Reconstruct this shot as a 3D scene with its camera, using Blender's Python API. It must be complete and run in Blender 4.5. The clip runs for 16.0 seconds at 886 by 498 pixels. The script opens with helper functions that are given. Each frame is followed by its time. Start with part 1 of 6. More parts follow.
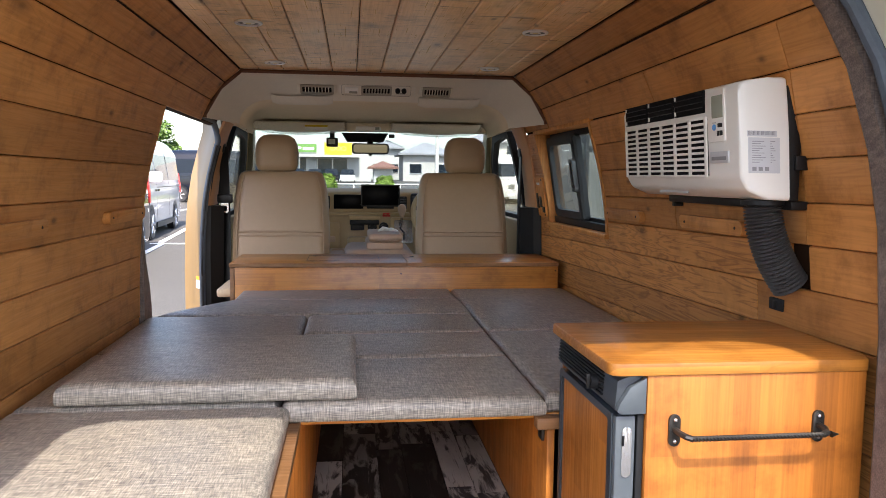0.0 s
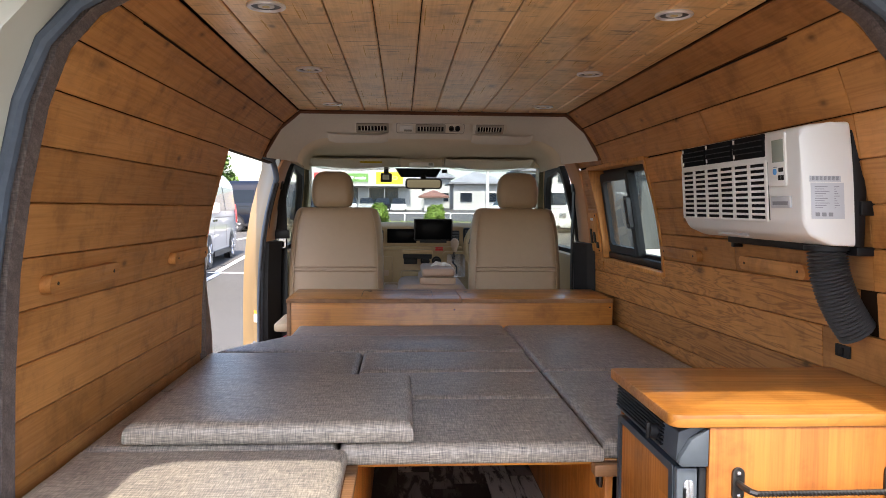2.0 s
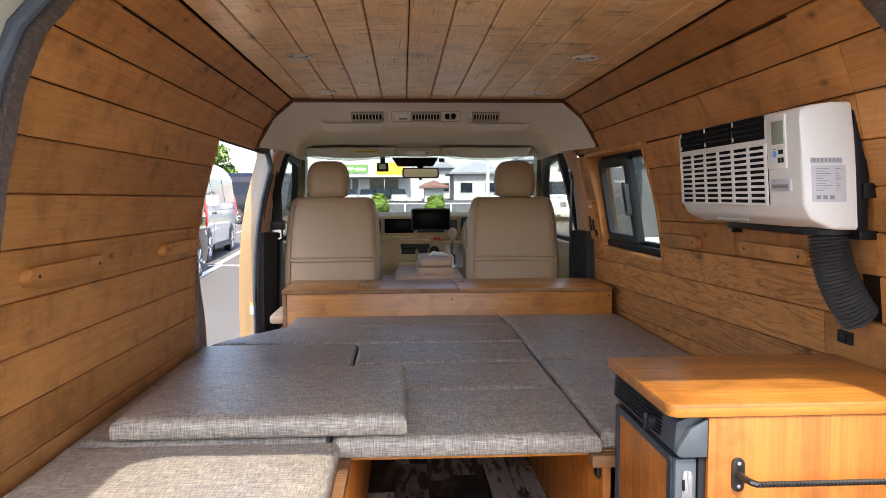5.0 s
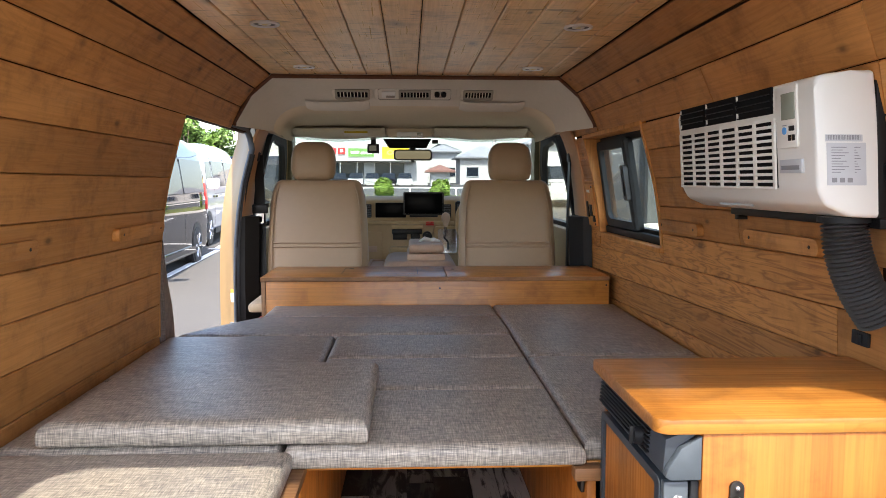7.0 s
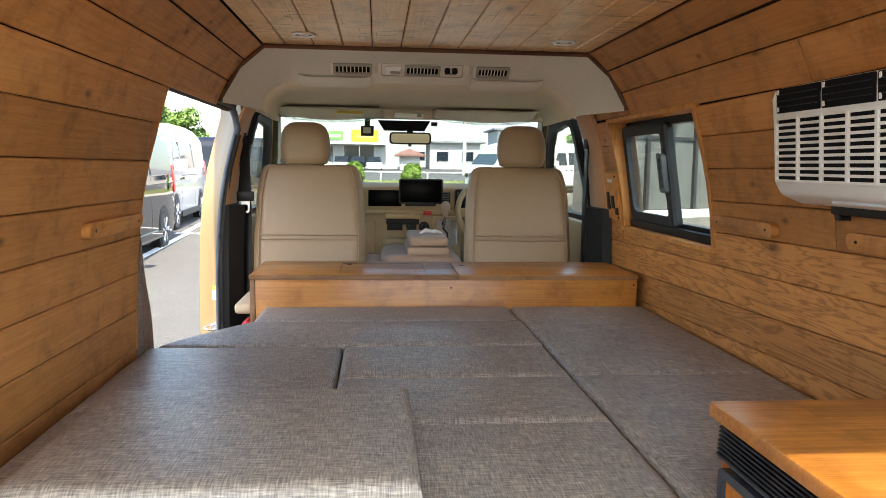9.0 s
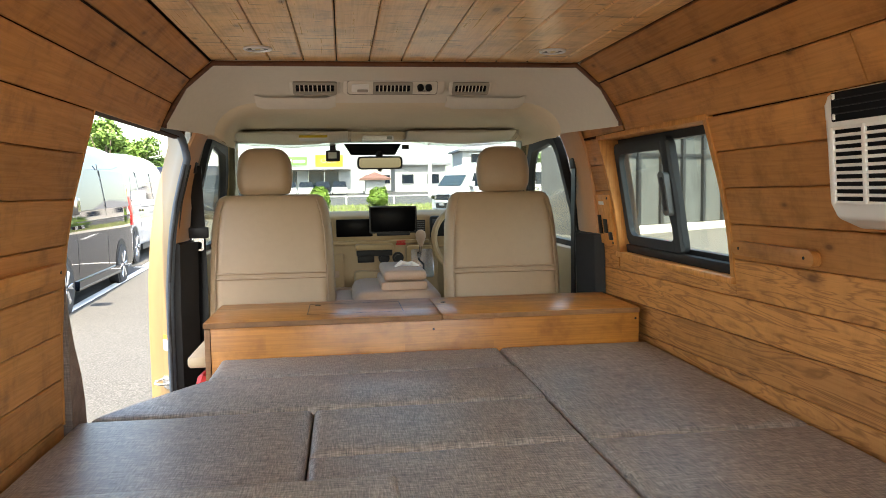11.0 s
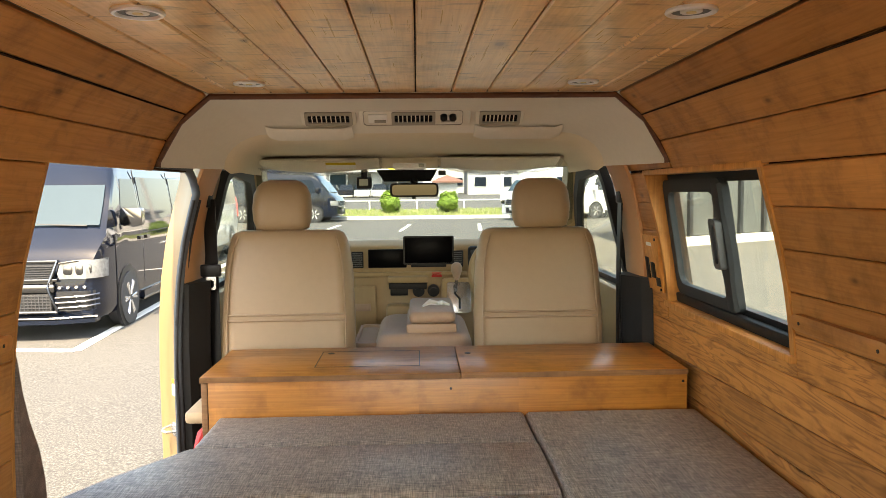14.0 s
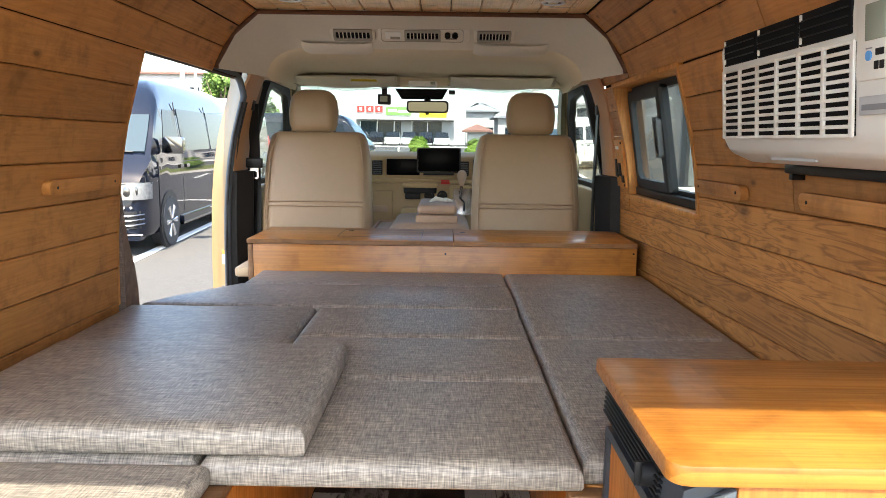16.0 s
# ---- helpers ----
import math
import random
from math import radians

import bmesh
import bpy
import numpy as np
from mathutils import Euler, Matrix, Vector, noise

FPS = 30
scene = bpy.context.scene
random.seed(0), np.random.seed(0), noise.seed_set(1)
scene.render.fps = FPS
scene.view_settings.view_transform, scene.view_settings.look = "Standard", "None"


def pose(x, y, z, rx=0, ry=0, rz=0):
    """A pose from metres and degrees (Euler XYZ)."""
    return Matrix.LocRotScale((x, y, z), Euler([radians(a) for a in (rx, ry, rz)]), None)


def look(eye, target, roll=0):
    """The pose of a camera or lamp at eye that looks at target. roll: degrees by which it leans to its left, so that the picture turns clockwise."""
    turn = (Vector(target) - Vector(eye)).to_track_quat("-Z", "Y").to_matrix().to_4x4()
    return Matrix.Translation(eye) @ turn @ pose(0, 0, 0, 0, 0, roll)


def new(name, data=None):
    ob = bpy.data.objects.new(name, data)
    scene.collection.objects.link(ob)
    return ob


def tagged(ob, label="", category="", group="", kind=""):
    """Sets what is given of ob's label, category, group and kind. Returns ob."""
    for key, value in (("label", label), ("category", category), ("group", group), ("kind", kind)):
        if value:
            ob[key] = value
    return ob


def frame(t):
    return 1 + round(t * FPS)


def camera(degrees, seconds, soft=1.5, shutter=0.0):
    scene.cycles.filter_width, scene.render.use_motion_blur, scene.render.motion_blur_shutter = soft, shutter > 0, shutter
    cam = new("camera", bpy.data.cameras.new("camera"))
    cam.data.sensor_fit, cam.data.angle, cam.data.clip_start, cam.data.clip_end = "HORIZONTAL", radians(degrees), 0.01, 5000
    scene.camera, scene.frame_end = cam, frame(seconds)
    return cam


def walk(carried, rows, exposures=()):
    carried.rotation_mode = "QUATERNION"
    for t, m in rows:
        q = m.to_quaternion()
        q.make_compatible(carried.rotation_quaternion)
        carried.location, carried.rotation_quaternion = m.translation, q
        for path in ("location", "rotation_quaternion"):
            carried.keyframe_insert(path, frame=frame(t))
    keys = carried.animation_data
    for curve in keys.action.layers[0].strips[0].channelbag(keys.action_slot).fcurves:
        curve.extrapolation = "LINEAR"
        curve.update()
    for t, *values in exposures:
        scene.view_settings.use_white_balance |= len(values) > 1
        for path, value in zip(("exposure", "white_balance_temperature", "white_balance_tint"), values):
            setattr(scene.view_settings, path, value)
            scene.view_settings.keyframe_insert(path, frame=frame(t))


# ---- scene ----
cam = camera(61.4, 16.0, soft=0.6)
PATH = [
    (0, (-0.126, -0.127, 1.59), (0.118, 1.849, 1.402), 0.6),
    (0.5, (-0.14, -0.142, 1.623), (0.033, 1.844, 1.465), 0.7),
    (1, (-0.161, -0.142, 1.631), (-0.026, 1.849, 1.498), 0.7),
    (1.5, (-0.152, -0.14, 1.631), (-0.035, 1.853, 1.513), 0.5),
    (2, (-0.142, -0.139, 1.628), (-0.032, 1.855, 1.514), 0.4),
    (2.5, (-0.128, -0.135, 1.629), (-0.021, 1.859, 1.515), 0.1),
    (3, (-0.124, -0.125, 1.626), (-0.023, 1.869, 1.51), -0.1),
    (3.5, (-0.119, -0.124, 1.628), (-0.018, 1.87, 1.511), -0.2),
    (4, (-0.121, -0.115, 1.626), (-0.019, 1.879, 1.507), -0.3),
    (6.5, (-0.107, -0.019, 1.616), (0.007, 1.97, 1.439), 0.0),
    (7, (-0.031, 0.075, 1.614), (0.059, 2.065, 1.433), 0.1),
    (7.5, (-0.014, 0.157, 1.611), (0.064, 2.147, 1.424), 0.1),
    (8, (-0.058, 0.246, 1.619), (0.039, 2.233, 1.419), 0.4),
    (8.5, (-0.149, 0.358, 1.63), (-0.006, 2.342, 1.414), 0.7),
    (8.7, (-0.174, 0.382, 1.622), (-0.013, 2.363, 1.4), 0.9),
    (10.8, (-0.207, 0.74, 1.643), (0.049, 2.715, 1.465), -0.8),
    (11, (-0.198, 0.744, 1.639), (0.065, 2.72, 1.475), -0.9),
    (11.5, (-0.198, 0.772, 1.64), (0.067, 2.748, 1.483), -0.7),
    (12, (-0.154, 0.816, 1.635), (0.067, 2.797, 1.478), -0.4),
    (12.5, (-0.017, 0.92, 1.679), (0.14, 2.908, 1.518), -0.2),
    (13, (0.012, 0.989, 1.747), (0.122, 2.979, 1.58), -0.2),
    (13.5, (-0.003, 1.005, 1.766), (0.076, 2.996, 1.601), -0.4),
    (14, (0.003, 1.001, 1.765), (0.071, 2.993, 1.608), -0.6),
    (14.5, (0.005, 1.002, 1.756), (0.071, 2.996, 1.613), -0.6),
    (15, (0.047, 0.87, 1.677), (0.097, 2.864, 1.531), -0.9),
    (15.5, (0.062, 0.593, 1.6), (0.091, 2.583, 1.408), -0.5),
    (16, (0.102, 0.414, 1.587), (0.094, 2.394, 1.3), 0.8),
]
EXPOSURES = [(0, 2.52, 6650, 15), (4, 2.62, 6700, 16), (7, 2.7, 6650, 13), (8.5, 2.92, 6800, 9), (11, 3.23, 7300, 7), (12.5, 3.3, 8000, 7), (14.5, 3.28, 8500, 9), (15.2, 3.3, 7750, 8), (15.5, 3.26, 7350, 8), (16, 3.08, 6850, 9)]
walk(cam, [(t, look(eye, target, roll)) for t, eye, target, roll in PATH], EXPOSURES)

# ---- light ----
world = bpy.data.worlds.new("world")
scene.world = world
world.use_nodes = True
SUN_UP, SUN_SIDE = 55.0, -2.0
wt = world.node_tree
sky = wt.nodes.new("ShaderNodeTexSky")
sky.sky_type = "NISHITA"
sky.sun_disc = False
sky.sun_elevation = radians(SUN_UP)
sky.sun_rotation = radians(180 - SUN_SIDE)
sky.dust_density = 2.5
wt.links.new(sky.outputs[0], wt.nodes["Background"].inputs[0])
wt.nodes["Background"].inputs[1].default_value = 0.12
sun = new("sun", bpy.data.lights.new("sun", "SUN"))
sun.data.energy, sun.data.angle, sun.data.color = 3.1, radians(0.6), (1.0, 0.93, 0.83)
ce, se = math.cos(radians(SUN_UP)), math.sin(radians(SUN_UP))
sun.matrix_basis = look((4, -20, 30), Vector((4, -20, 30)) + Vector((-ce * math.sin(radians(SUN_SIDE)), ce * math.cos(radians(SUN_SIDE)), -se)))


# ---- materials ----
def nodes_of(name):
    m = bpy.data.materials.new(name)
    m.use_nodes = True
    t = m.node_tree
    return m, t, t.nodes["Principled BSDF"]


def mapped(t, scale, shift=True):
    geo, mp = t.nodes.new("ShaderNodeNewGeometry"), t.nodes.new("ShaderNodeMapping")
    mp.inputs["Scale"].default_value = scale
    src = geo.outputs["Position"]
    if shift:
        info, mul, add = t.nodes.new("ShaderNodeObjectInfo"), t.nodes.new("ShaderNodeMath"), t.nodes.new("ShaderNodeVectorMath")
        mul.operation, mul.inputs[1].default_value = "MULTIPLY", 17.0
        t.links.new(info.outputs["Random"], mul.inputs[0])
        add.operation = "ADD"
        t.links.new(src, add.inputs[0])
        t.links.new(mul.outputs[0], add.inputs[1])
        src = add.outputs[0]
    t.links.new(src, mp.inputs["Vector"])
    return mp.outputs[0]


def noise_tex(t, vec, scale, detail=4.0, rough=0.55, warp=0.0):
    n = t.nodes.new("ShaderNodeTexNoise")
    n.inputs["Scale"].default_value, n.inputs["Detail"].default_value = scale, detail
    n.inputs["Roughness"].default_value, n.inputs["Distortion"].default_value = rough, warp
    t.links.new(vec, n.inputs["Vector"])
    return n.outputs["Fac"]


def ramp(t, fac, stops):
    r = t.nodes.new("ShaderNodeValToRGB")
    e = r.color_ramp.elements
    while len(e) < len(stops):
        e.new(0.5)
    for k, (p, c) in enumerate(stops):
        e[k].position, e[k].color = p, (*c, 1) if len(c) == 3 else (c[0], c[0], c[0], 1)
    t.links.new(fac, r.inputs[0])
    return r.outputs[0]


def mix(t, a, b, fac, mode="MIX"):
    m = t.nodes.new("ShaderNodeMix")
    m.data_type, m.blend_type = "RGBA", mode
    for sock, v in ((m.inputs[6], a), (m.inputs[7], b), (m.inputs[0], fac)):
        if isinstance(v, (tuple, list)):
            sock.default_value = (*v, 1)
        elif isinstance(v, (int, float)):
            sock.default_value = v
        else:
            t.links.new(v, sock)
    return m.outputs[2]


def bump(t, b, height, strength, distance):
    n = t.nodes.new("ShaderNodeBump")
    n.inputs["Strength"].default_value, n.inputs["Distance"].default_value = strength, distance
    t.links.new(height, n.inputs["Height"])
    t.links.new(n.outputs[0], b.inputs["Normal"])


def plain(name, color, rough=0.5, metal=0.0, vary=0.12, scale=30.0, relief=0.0, coat=0.0, spec=0.5):
    m, t, b = nodes_of(name)
    vec = mapped(t, (1, 1, 1))
    f = noise_tex(t, vec, scale, 5.0)
    f2 = noise_tex(t, vec, scale * 0.12, 3.0)
    lo, hi = tuple(c * (1 - vary) for c in color), tuple(min(1, c * (1 + vary)) for c in color)
    t.links.new(mix(t, ramp(t, f, [(0.3, lo), (0.7, hi)]), ramp(t, f2, [(0.3, lo), (0.7, hi)]), 0.5), b.inputs["Base Color"])
    b.inputs["Roughness"].default_value, b.inputs["Metallic"].default_value = rough, metal
    b.inputs["Coat Weight"].default_value, b.inputs["Specular IOR Level"].default_value = coat, spec
    if relief:
        bump(t, b, f, 0.5, relief)
    return m


def wood(name, dark, mid, light, axis=1, rough=0.45, knots=True, streak=1.0, spec=0.4, blocks=False, chatter=0.16, brighten=False, coat=0.0, grain=0.8, blotch=0.7):
    """Stained boards: grain along the axis, soft growth figure, knots and tonal change from board to board."""
    m, t, b = nodes_of(name)
    fine, broad, knot = [150.0] * 3, [16.0] * 3, [5.2] * 3
    fine[axis], broad[axis], knot[axis] = 3.0, 1.3, 2.6
    f = noise_tex(t, mapped(t, fine), 1.0, 4.0, 0.6)
    g = noise_tex(t, mapped(t, broad), 1.0, 3.0, 0.5, 1.6)
    wave = t.nodes.new("ShaderNodeMath")
    wave.operation = "SINE"
    mul = t.nodes.new("ShaderNodeMath")
    mul.operation, mul.inputs[1].default_value = "MULTIPLY", 46.0
    swirl = t.nodes.new("ShaderNodeMath")
    swirl.operation, swirl.inputs[1].default_value = "MULTIPLY_ADD", 0.34 if knots else 0.0
    near = t.nodes.new("ShaderNodeTexVoronoi")
    near.feature, near.inputs["Scale"].default_value = "SMOOTH_F1", 1.0
    near.inputs["Smoothness"].default_value = 0.35
    t.links.new(mapped(t, knot), near.inputs["Vector"])
    t.links.new(ramp(t, near.outputs["Distance"], [(0.0, (1.0,)), (0.16, (0.55,)), (0.5, (0.0,))]), swirl.inputs[0])
    t.links.new(g, swirl.inputs[2])
    t.links.new(swirl.outputs[0], mul.inputs[0])
    t.links.new(mul.outputs[0], wave.inputs[0])
    pale = ramp(t, wave.outputs[0], [(0.0, (0.5,)), (0.12, (0.12,)), (0.3, (0.0,))])
    rings = ramp(t, wave.outputs[0], [(0.0, (0.0,)), (0.75, (0.25,)), (1.0, (0.62,))])
    col = ramp(t, noise_tex(t, mapped(t, (3.0, 3.0, 3.0)), 1.0, 4.0), [(0.3, mid), (0.72, light)])
    col = mix(t, col, dark, mix(t, (0, 0, 0), rings, 0.75 * streak))
    col = mix(t, col, light, mix(t, (0, 0, 0), pale, 0.9 * streak))
    col = mix(t, col, ramp(t, f, [(0.30, (0.74, 0.72, 0.70)), (0.60, (1.04, 1.04, 1.04))]), grain, "MULTIPLY")
    stain = ramp(t, noise_tex(t, mapped(t, (9.0, 9.0, 9.0)), 1.0, 5.0, 0.65), [(0.33, (0.58, 0.53, 0.47)), (0.50, (1.0, 1.0, 1.0)), (0.7, (1.10, 1.09, 1.06))])
    col = mix(t, col, stain, blotch, "MULTIPLY")
    if blocks:
        geo, sep, add, comb, br = (t.nodes.new(n) for n in ("ShaderNodeNewGeometry", "ShaderNodeSeparateXYZ", "ShaderNodeMath", "ShaderNodeCombineXYZ", "ShaderNodeTexBrick"))
        t.links.new(geo.outputs["Position"], sep.inputs[0])
        others = [k for k in range(3) if k != axis]
        t.links.new(sep.outputs[others[0]], add.inputs[0])
        t.links.new(sep.outputs[others[1]], add.inputs[1])
        t.links.new(sep.outputs[axis], comb.inputs[0])
        t.links.new(add.outputs[0], comb.inputs[1])
        t.links.new(comb.outputs[0], br.inputs["Vector"])
        br.inputs["Scale"].default_value, br.inputs["Mortar Size"].default_value = 1.0, 0.0
        br.inputs["Brick Width"].default_value, br.inputs["Row Height"].default_value = 0.31, 0.052
        br.inputs["Color1"].default_value, br.inputs["Color2"].default_value = (0.74, 0.70, 0.66, 1), (1.12, 1.12, 1.08, 1)
        col = mix(t, col, br.outputs["Color"], 0.8, "MULTIPLY")
    if knots:
        v = t.nodes.new("ShaderNodeTexVoronoi")
        v.inputs["Scale"].default_value = 1.0
        t.links.new(mapped(t, knot), v.inputs["Vector"])
        col = mix(t, col, tuple(c * 0.5 for c in dark), ramp(t, v.outputs["Distance"], [(0.035, (0.85,)), (0.065, (0.4,)), (0.15, (0.0,))]))
        pin = t.nodes.new("ShaderNodeTexVoronoi")
        pin.inputs["Scale"].default_value = 1.0
        t.links.new(mapped(t, [q * 1.9 for q in knot]), pin.inputs["Vector"])
        col = mix(t, col, tuple(c * 0.5 for c in dark), ramp(t, pin.outputs["Distance"], [(0.04, (0.8,)), (0.07, (0.4,)), (0.13, (0.0,))]))
        # planing chatter: short dark marks that run across the board
        for across, along, lo, hi, much in ((8.0, 52.0, 0.60, 0.69, 0.85 * chatter), (15.0, 105.0, 0.64, 0.70, 0.5 * chatter)):
            dash = [across] * 3
            dash[axis] = along
            col = mix(t, col, tuple(c * 0.75 for c in dark), ramp(t, noise_tex(t, mapped(t, dash), 1.0, 3.0, 0.5, 0.9), [(lo, (0.0,)), (hi, (much,))]))
    info = t.nodes.new("ShaderNodeObjectInfo")
    tone = ramp(t, info.outputs["Random"], [(0.0, (0.82, 0.80, 0.78)), (0.5, (1.0, 1.0, 1.0)), (1.0, (1.12, 1.10, 1.06))])
    # a flat gain on the colour replaces light missing from the boards
    if brighten:
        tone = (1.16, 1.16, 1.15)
    t.links.new(mix(t, col, tone, 1.0, "MULTIPLY"), b.inputs["Base Color"])
    t.links.new(ramp(t, f, [(0.3, (rough + 0.12,)), (0.7, (rough - 0.05,))]), b.inputs["Roughness"])
    b.inputs["Specular IOR Level"].default_value = spec
    b.inputs["Coat Weight"].default_value, b.inputs["Coat Roughness"].default_value = coat, 0.22
    bump(t, b, f, 0.25, 0.0012)
    return m


def chippings(name, low, mid, high):
    """Worn asphalt: small stones of several tones, faint broad patches."""
    m, t, b = nodes_of(name)
    vec = mapped(t, (1, 1, 1), False)
    stone = noise_tex(t, vec, 62.0, 3.0, 0.7)
    broad = noise_tex(t, vec, 0.7, 4.0, 0.6)
    col = ramp(t, stone, [(0.34, low), (0.50, mid), (0.66, high)])
    col = mix(t, col, ramp(t, broad, [(0.3, (0.90, 0.90, 0.91)), (0.7, (1.06, 1.06, 1.04))]), 1.0, "MULTIPLY")
    t.links.new(col, b.inputs["Base Color"])
    b.inputs["Roughness"].default_value = 0.92
    bump(t, b, stone, 0.6, 0.006)
    return m


def distressed(name, paint, cover):
    """Old painted floorboard: paint rubbed off in long patches down to black."""
    m, t, b = nodes_of(name)
    patch = noise_tex(t, mapped(t, (17.0, 4.5, 17.0)), 1.0, 6.0, 0.62, 0.6)
    scratch = noise_tex(t, mapped(t, (120.0, 6.0, 120.0)), 1.0, 3.0, 0.6)
    tone = ramp(t, noise_tex(t, mapped(t, (7.0, 3.0, 7.0)), 1.0, 3.0), [(0.3, tuple(c * 0.62 for c in paint)), (0.7, paint)])
    worn = ramp(t, patch, [(cover, (0.0,)), (cover + 0.07, (1.0,))])
    col = mix(t, tone, (0.016, 0.015, 0.014), worn)
    col = mix(t, col, (0.05, 0.048, 0.045), ramp(t, scratch, [(0.60, (0.0,)), (0.68, (0.7,))]))
    t.links.new(col, b.inputs["Base Color"])
    b.inputs["Roughness"].default_value = 0.5
    bump(t, b, patch, 0.3, 0.001)
    return m


def tweed(name, dark, light):
    """Woven upholstery: crossing threads of two tones with slubs."""
    m, t, b = nodes_of(name)
    a = noise_tex(t, mapped(t, (340.0, 34.0, 34.0)), 1.0, 2.0)
    c = noise_tex(t, mapped(t, (34.0, 340.0, 340.0)), 1.0, 2.0)
    add = t.nodes.new("ShaderNodeMath")
    add.operation = "ADD"
    t.links.new(a, add.inputs[0])
    t.links.new(c, add.inputs[1])
    half = t.nodes.new("ShaderNodeMath")
    half.operation, half.inputs[1].default_value = "MULTIPLY", 0.5
    t.links.new(add.outputs[0], half.inputs[0])
    broad = noise_tex(t, mapped(t, (9.0, 9.0, 9.0)), 1.0, 4.0)
    col = ramp(t, half.outputs[0], [(0.32, dark), (0.50, tuple((p + q) * 0.43 for p, q in zip(dark, light))), (0.69, light)])
    col = mix(t, col, ramp(t, broad, [(0.3, (0.86, 0.86, 0.88)), (0.7, (1.08, 1.06, 1.04))]), 1.0, "MULTIPLY")
    t.links.new(col, b.inputs["Base Color"])
    b.inputs["Roughness"].default_value, b.inputs["Specular IOR Level"].default_value = 0.41, 0.5
    bump(t, b, half.outputs[0], 0.6, 0.0012)
    return m


def glass(name, tint=(1, 1, 1), amount=0.92, gloss=0.02):
    m, t, b = nodes_of(name)
    tr, gl, mx, lw = (t.nodes.new(n) for n in ("ShaderNodeBsdfTransparent", "ShaderNodeBsdfGlossy", "ShaderNodeMixShader", "ShaderNodeLayerWeight"))
    tr.inputs[0].default_value = (*(c * amount for c in tint), 1)
    gl.inputs["Roughness"].default_value = gloss
    power, scaled = t.nodes.new("ShaderNodeMath"), t.nodes.new("ShaderNodeMath")
    power.operation, power.inputs[1].default_value = "POWER", 4.0
    scaled.operation, scaled.inputs[1].default_value, scaled.inputs[2].default_value = "MULTIPLY_ADD", 0.55, 0.03
    t.links.new(lw.outputs["Facing"], power.inputs[0])
    t.links.new(power.outputs[0], scaled.inputs[0])
    t.links.new(scaled.outputs[0], mx.inputs[0])
    t.links.new(tr.outputs[0], mx.inputs[1])
    t.links.new(gl.outputs[0], mx.inputs[2])
    t.links.new(mx.outputs[0], t.nodes["Material Output"].inputs["Surface"])
    return m


PLANK = wood("stained_pine", (0.21, 0.077, 0.019), (0.46, 0.194, 0.051), (0.58, 0.262, 0.078), 1, streak=0.3, chatter=0.08, grain=0.42, blotch=0.8)
PLANK_FIGURED = wood("stained_pine_figured", (0.20, 0.072, 0.018), (0.43, 0.175, 0.047), (0.60, 0.275, 0.085), 1, streak=1.15, chatter=0.05, grain=0.4, blotch=0.5)
# Paler ceiling pine, its colour brightened further to stand in for bounced light.
PLANK_CEIL = wood("brightened_pine_ceiling", (0.40, 0.20, 0.075), (0.86, 0.50, 0.195), (0.90, 0.58, 0.26), 1, 0.30, streak=0.25, spec=1.0, chatter=0.95, brighten=True, coat=0.6, grain=0.5)
PLANK_UP = wood("stained_pine_upright", (0.34, 0.13, 0.03), (0.56, 0.24, 0.06), (0.64, 0.30, 0.085), 2, 0.45, False, 0.25)
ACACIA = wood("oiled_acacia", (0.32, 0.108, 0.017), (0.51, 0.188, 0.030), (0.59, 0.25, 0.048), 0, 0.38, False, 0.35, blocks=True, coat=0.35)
# Same acacia, upright grain; the panels' shade is put into its darker tones.
ACACIA_UP = wood("oiled_acacia_panel_shaded", (0.29, 0.090, 0.014), (0.43, 0.140, 0.021), (0.50, 0.180, 0.034), 2, 0.42, False, 0.25, blocks=True)
ACACIA_EDGE = wood("oiled_acacia_edge", (0.15, 0.07, 0.03), (0.25, 0.12, 0.05), (0.32, 0.16, 0.068), 0, 0.45, False, 0.3)
FLOORWOOD = [distressed("worn_white_board", (0.50, 0.49, 0.45), 0.50), distressed("worn_grey_board", (0.30, 0.29, 0.27), 0.47), distressed("worn_black_board", (0.10, 0.095, 0.09), 0.40)]
FABRIC = tweed("grey_tweed", (0.098, 0.090, 0.083), (0.57, 0.50, 0.41))
LINING = tweed("brown_lining", (0.07, 0.052, 0.046), (0.23, 0.18, 0.155))
LEATHER = plain("beige_leather", (0.312, 0.211, 0.124), 0.45, vary=0.05, scale=300, relief=0.0004)
LEATHER_SEAM = plain("beige_seam", (0.31, 0.21, 0.13), 0.5, vary=0.05)
TRIM = plain("pale_headliner", (0.73, 0.68, 0.59), 0.7, vary=0.04, scale=400, relief=0.0003)
VENTGREY = plain("greyed_beige_plastic", (0.34, 0.31, 0.26), 0.5, vary=0.05)
HEADLINER = plain("beige_headliner", (0.75, 0.65, 0.49), 0.85, vary=0.04, scale=300, relief=0.0004)
TANTRIM = plain("tan_pillar_trim", (0.54, 0.29, 0.14), 0.55, vary=0.05, scale=300)
DASH = plain("beige_dash_plastic", (0.40, 0.275, 0.14), 0.5, vary=0.04, scale=400, relief=0.0003)
PINKISH = plain("pinkish_beige_plastic", (0.42, 0.285, 0.20), 0.5, vary=0.04, scale=400, relief=0.0003)
DARKPLASTIC = plain("charcoal_plastic", (0.010, 0.0105, 0.012), 0.55, vary=0.2, scale=200, spec=0.3)
GREYPLASTIC = plain("slate_grey_plastic", (0.035, 0.043, 0.052), 0.45, vary=0.1, scale=200)
STEELGREY = plain("brushed_grey_plastic", (0.075, 0.088, 0.10), 0.4, vary=0.1, scale=60)
